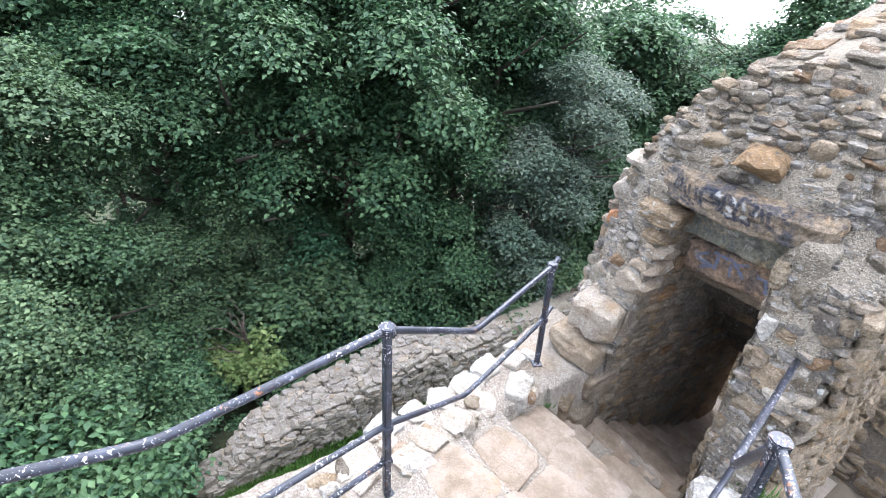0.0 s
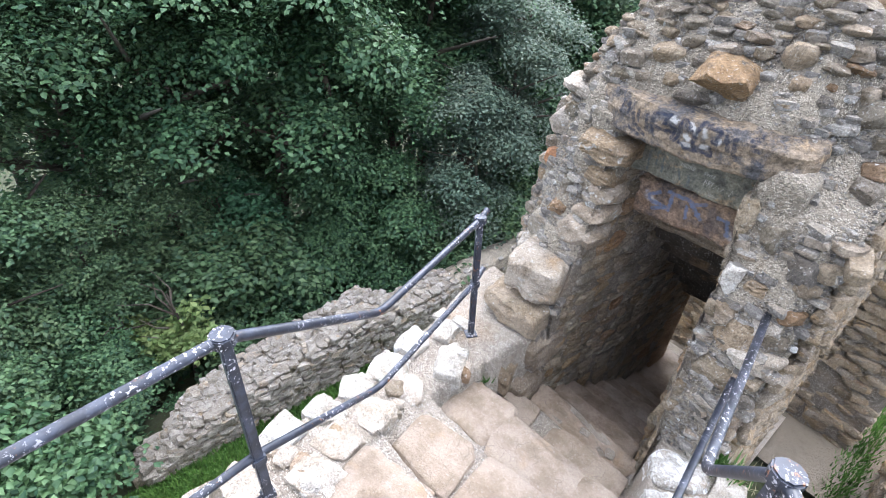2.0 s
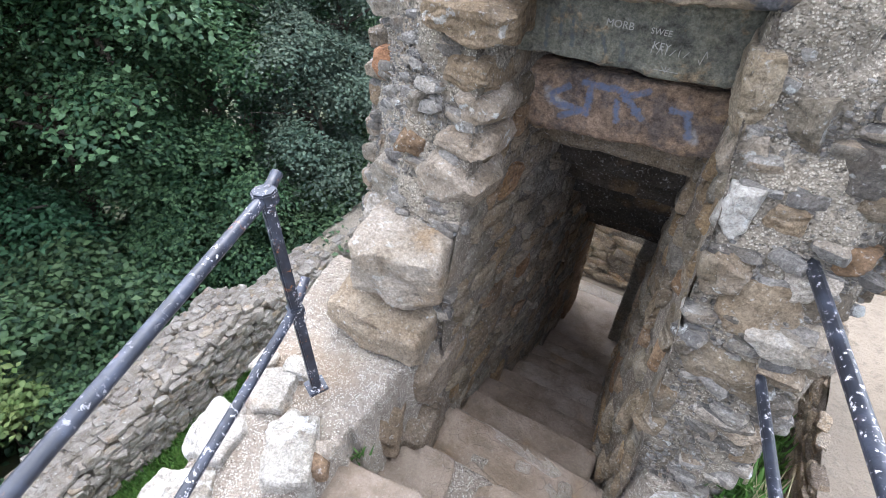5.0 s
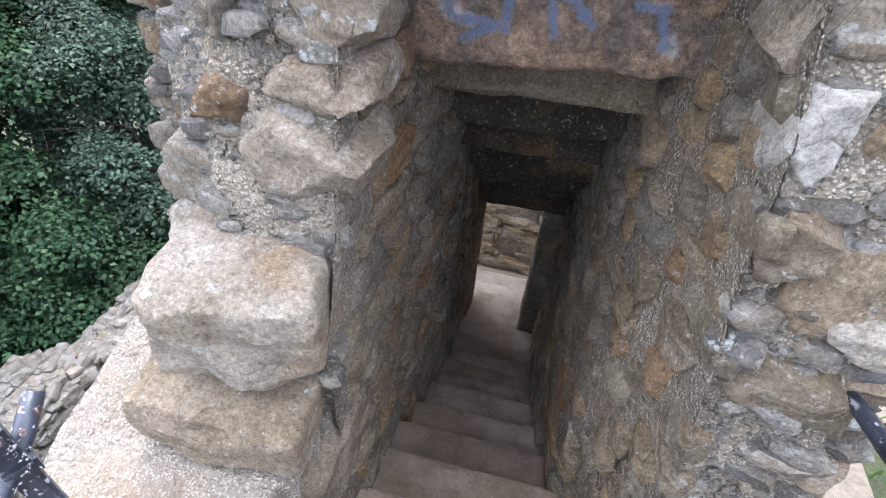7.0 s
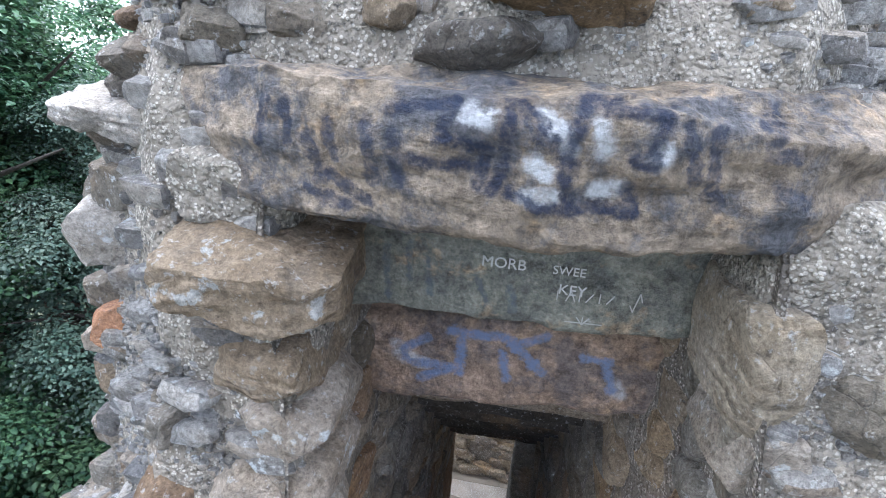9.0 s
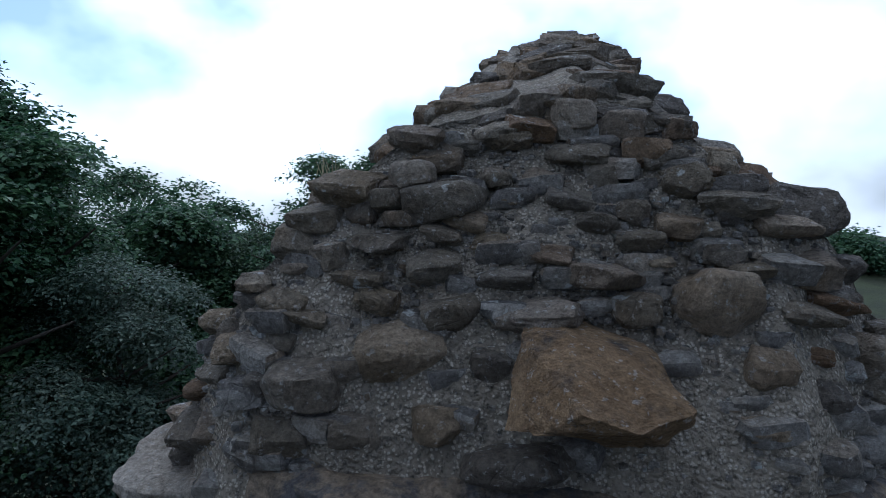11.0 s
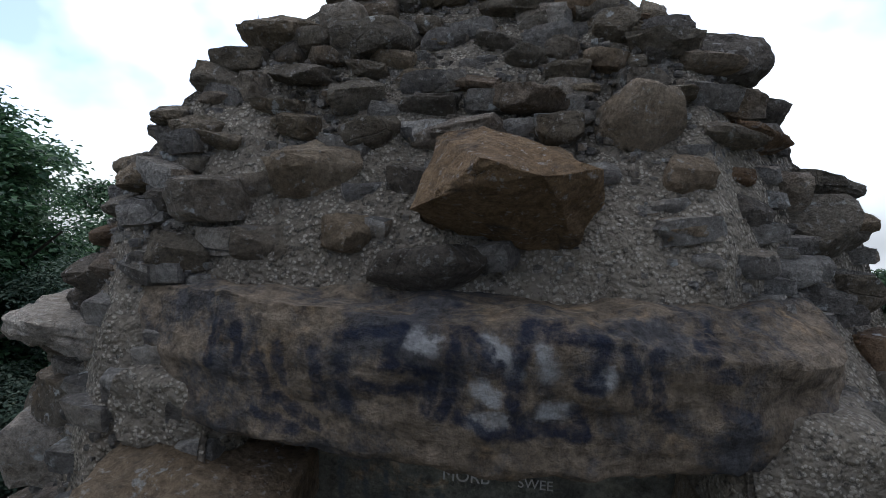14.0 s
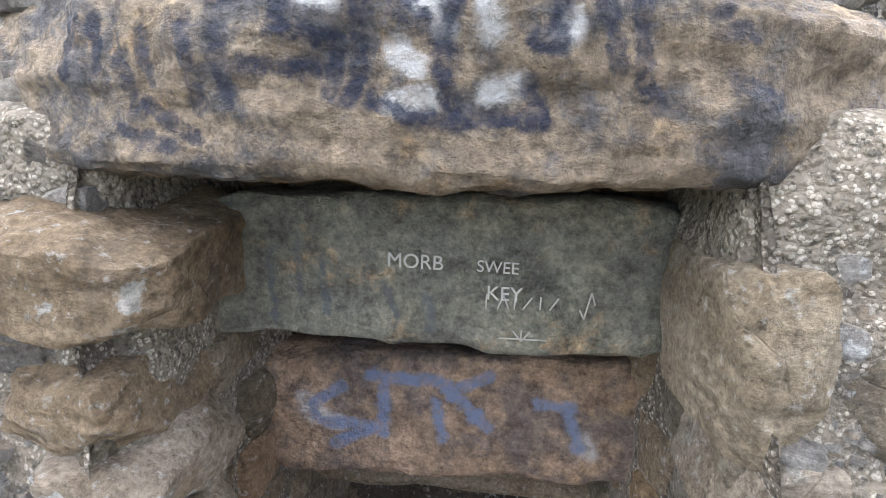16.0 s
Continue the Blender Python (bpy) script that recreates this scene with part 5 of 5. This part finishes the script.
def trunk_mesh(seed, h, r):
    rnd = random.Random(seed)
    verts, faces = [], []

    def limb(p0, p1, r0, r1):
        q = (Vector(p1) - Vector(p0)).to_track_quat("Z", "X")
        mid = (Vector(p0) + Vector(p1)) / 2 + Vector((rnd.uniform(-1, 1), rnd.uniform(-1, 1), 0)) * 0.06 * h
        b = len(verts)
        for p, rr in ((Vector(p0), r0), (mid, (r0 + r1) / 2), (Vector(p1), r1)):
            for s in range(8):
                a = s * math.pi / 4
                verts.append(p + q @ Vector((math.cos(a) * rr, math.sin(a) * rr, 0)))
        for lvl in range(2):
            for s in range(8):
                t = (s + 1) % 8
                faces.append((b + lvl * 8 + s, b + lvl * 8 + t, b + lvl * 8 + 8 + t, b + lvl * 8 + 8 + s))

    limb((0, 0, -0.5), (0, 0, h * 0.9), r, r * 0.25)
    for k in range(9):
        z = h * rnd.uniform(0.3, 0.8)
        a = rnd.uniform(0, 6.28)
        ln = h * rnd.uniform(0.2, 0.36)
        limb((0, 0, z), (math.cos(a) * ln, math.sin(a) * ln, z + ln * rnd.uniform(0.3, 0.8)), r * 0.4, r * 0.08)
    return mesh_of("trunk", verts, faces, M_BARK)


CROWNS = {
    "syc": [crown_mesh(1 + s, M_LEAF, 36000, 26, 0.17, 4.2, 4.2, 4.6) for s in range(2)],
    "broad": [crown_mesh(5 + s, M_LEAF, 26000, 28, 0.18, 3.6, 3.6, 5.0) for s in range(3)],
    "light": [crown_mesh(11 + s, M_LEAF2, 24000, 34, 0.15, 3.2, 3.2, 4.0, 0.0, 0.8, 26) for s in range(2)],
    "grey": [crown_mesh(21, M_GREY, 26000, 44, 0.12, 2.9, 2.9, 4.4, 0.0, 0.7, 20)],
    "droop": [crown_mesh(31, M_NEEDLE, 24000, 60, 0.16, 2.2, 2.2, 3.6, 1.0, 1.1, 34)],
    "bush": [crown_mesh(41, M_LEAF2, 9000, 22, 0.16, 2.0, 2.0, 1.6, 0.0, 0.8, 26), crown_mesh(42, M_LEAF, 9000, 22, 0.17, 2.0, 2.0, 1.6)],
    "yellow": [crown_mesh(51, M_YELLOW, 3600, 12, 0.17, 1.1, 1.1, 1.6, 0.0, 0.6, 18)],
}
TRUNKS = [trunk_mesh(5 + s, 12.0, 0.28) for s in range(2)]
TREE_WORDS = {"syc": "tall spreading tree with tiers of broad green leaves", "broad": "broadleaved tree with a dense dark green crown", "light": "broadleaved tree with fresh green leaves", "grey": "tree with small silvery green leaves", "droop": "dark green tree with drooping sprays",
              "bush": "dense green bush in the undergrowth", "yellow": "young tree with yellowing green leaves"}


def tree(kind, deg, far, mid_z, scale=1.0):
    """deg: from +y towards -x; mid_z: height of the crown's middle."""
    a = radians(deg)
    x, y = -math.sin(a) * far, math.cos(a) * far
    g = ground_z(x, y)
    t = thing("bush" if kind == "bush" else "tree", TREE_WORDS[kind], "bush" if kind == "bush" else "tree", group="woodland below the castle")
    t.matrix_basis = pose(x, y, g)
    part("crown", random.choice(CROWNS[kind]), t, "", pose(0, 0, mid_z - g, 0, 0, random.uniform(0, 360)) @ Matrix.Diagonal((scale, scale, scale, 1)))
    h = max(0.6, (mid_z - g) + (2.0 * scale if kind != "bush" else 0.4))
    if h > 0:
        part("stem" if kind == "bush" else "trunk", TRUNKS[random.randrange(2)], t, "", Matrix.Diagonal((h / 12, h / 12, h / 12, 1)))


WOOD = [
    ("syc", 89, 16.0, -0.4, 1.00), ("syc", 72, 15.1, -0.4, 1.05), ("syc", 79, 17.4, 1.6, 1.00), ("syc", 57, 17.2, 0.3, 1.05), ("syc", 63, 16.1, -2.8, 0.80),
    ("broad", 98, 18.4, 0.9, 1.00), ("grey", 46, 15.2, -2.5, 0.90), ("grey", 51, 13.6, -5.1, 0.90), ("droop", 87, 14.7, -6.9, 1.00), ("droop", 94, 14.7, -7.5, 0.70),
    ("light", 115, 13.6, -4.7, 0.75), ("light", 111, 15.6, -1.3, 0.85), ("light", 116, 14.7, -2.9, 0.70), ("broad", 69, 13.7, -7.0, 0.75), ("broad", 60, 12.8, -7.8, 0.70),
    ("yellow", 100, 11.2, -7.4, 1.00), ("yellow", 105, 12.2, -7.4, 0.80), ("light", 124, 11.8, -6.3, 0.70), ("broad", 115, 11.7, -7.2, 0.60), ("light", 123, 12.9, -4.8, 0.70),
    ("broad", 111, 11.0, -8.3, 0.50), ("broad", 99, 22.5, 0.7, 1.20), ("broad", 38, 20.8, -3.6, 1.20), ("broad", 95, 19.6, -5.1, 1.00), ("broad", 81, 19.8, -6.6, 1.00),
    ("broad", 69, 19.8, -6.4, 1.00), ("bush", 82, 11.8, -8.6, 1.00), ("bush", 92, 9.7, -8.4, 0.90), ("bush", 126, 10.0, -6.8, 0.90), ("bush", 131, 10.4, -6.0, 1.00),
    ("bush", 53, 11.4, -7.8, 1.00), ("bush", 46, 13.1, -6.7, 1.00), ("broad", 41, 16.5, -6.8, 0.90),
]
WOOD2 = [
    ("broad", 58, 20.0, 2.9, 1.05), ("broad", 52, 19.0, 0.6, 0.9), ("light", 47, 26.0, -2.6, 0.85), ("light", 42, 27.0, -4.6, 0.8), ("broad", 37, 28.0, -5.4, 0.8),  ("broad", 36, 22.0, -4.6, 1.1), ("light", 31, 24.0, -4.6, 1.1), ("broad", 65, 21.0, 4.6, 1.15), ("broad", 53, 23.0, -0.4, 1.0),
    ("broad", 112, 25.0, 1.0, 1.3), ("broad", 100, 26.0, 2.0, 1.3), ("broad", 88, 27.0, 2.0, 1.3), ("broad", 76, 27.0, 2.0, 1.3), ("broad", 64, 28.0, 2.0, 1.3), ("broad", 57, 28.0, 1.0, 1.3), ("broad", 40, 28.0, -1.3, 1.2),
    ("broad", 20, 26.0, -3.0, 1.2), ("broad", 8, 26.0, -3.0, 1.2), ("bush", -30, 34.0, -1.3, 1.1), ("bush", -36, 36.0, -1.0, 1.3), ("bush", -42, 36.0, -0.8, 1.4), ("bush", -24, 34.0, -1.4, 1.2), ("bush", -48, 36.0, -0.8, 1.4),
    ("broad", 24, 19.0, 0.1, 0.8), ("light", 31, 22.0, -1.8, 0.75), ("broad", 14, 19.0, 0.7, 0.8), ("broad", 5, 20.0, 0.5, 0.8),
    ("bush", 97, 13.2, -7.0, 1.2), ("light", 104, 13.8, -5.6, 0.6), ("bush", 88, 12.8, -7.2, 1.2), ("light", 93, 14.6, -4.6, 0.6), ("bush", 118, 12.0, -8.5, 1.4), ("bush", 106, 13.5, -9.0, 1.5), ("bush", 96, 14.5, -9.5, 1.5), ("bush", 86, 15.0, -9.5, 1.5), ("bush", 76, 15.5, -9.5, 1.5), ("bush", 66, 15.5, -9.0, 1.5), ("bush", 56, 16.0, -9.0, 1.5), ("bush", 46, 16.5, -8.5, 1.5), ("bush", 36, 17.0, -8.0, 1.5), ("bush", 28, 17.0, -8.0, 1.5),
]
for row in WOOD + WOOD2:
    tree(*row)
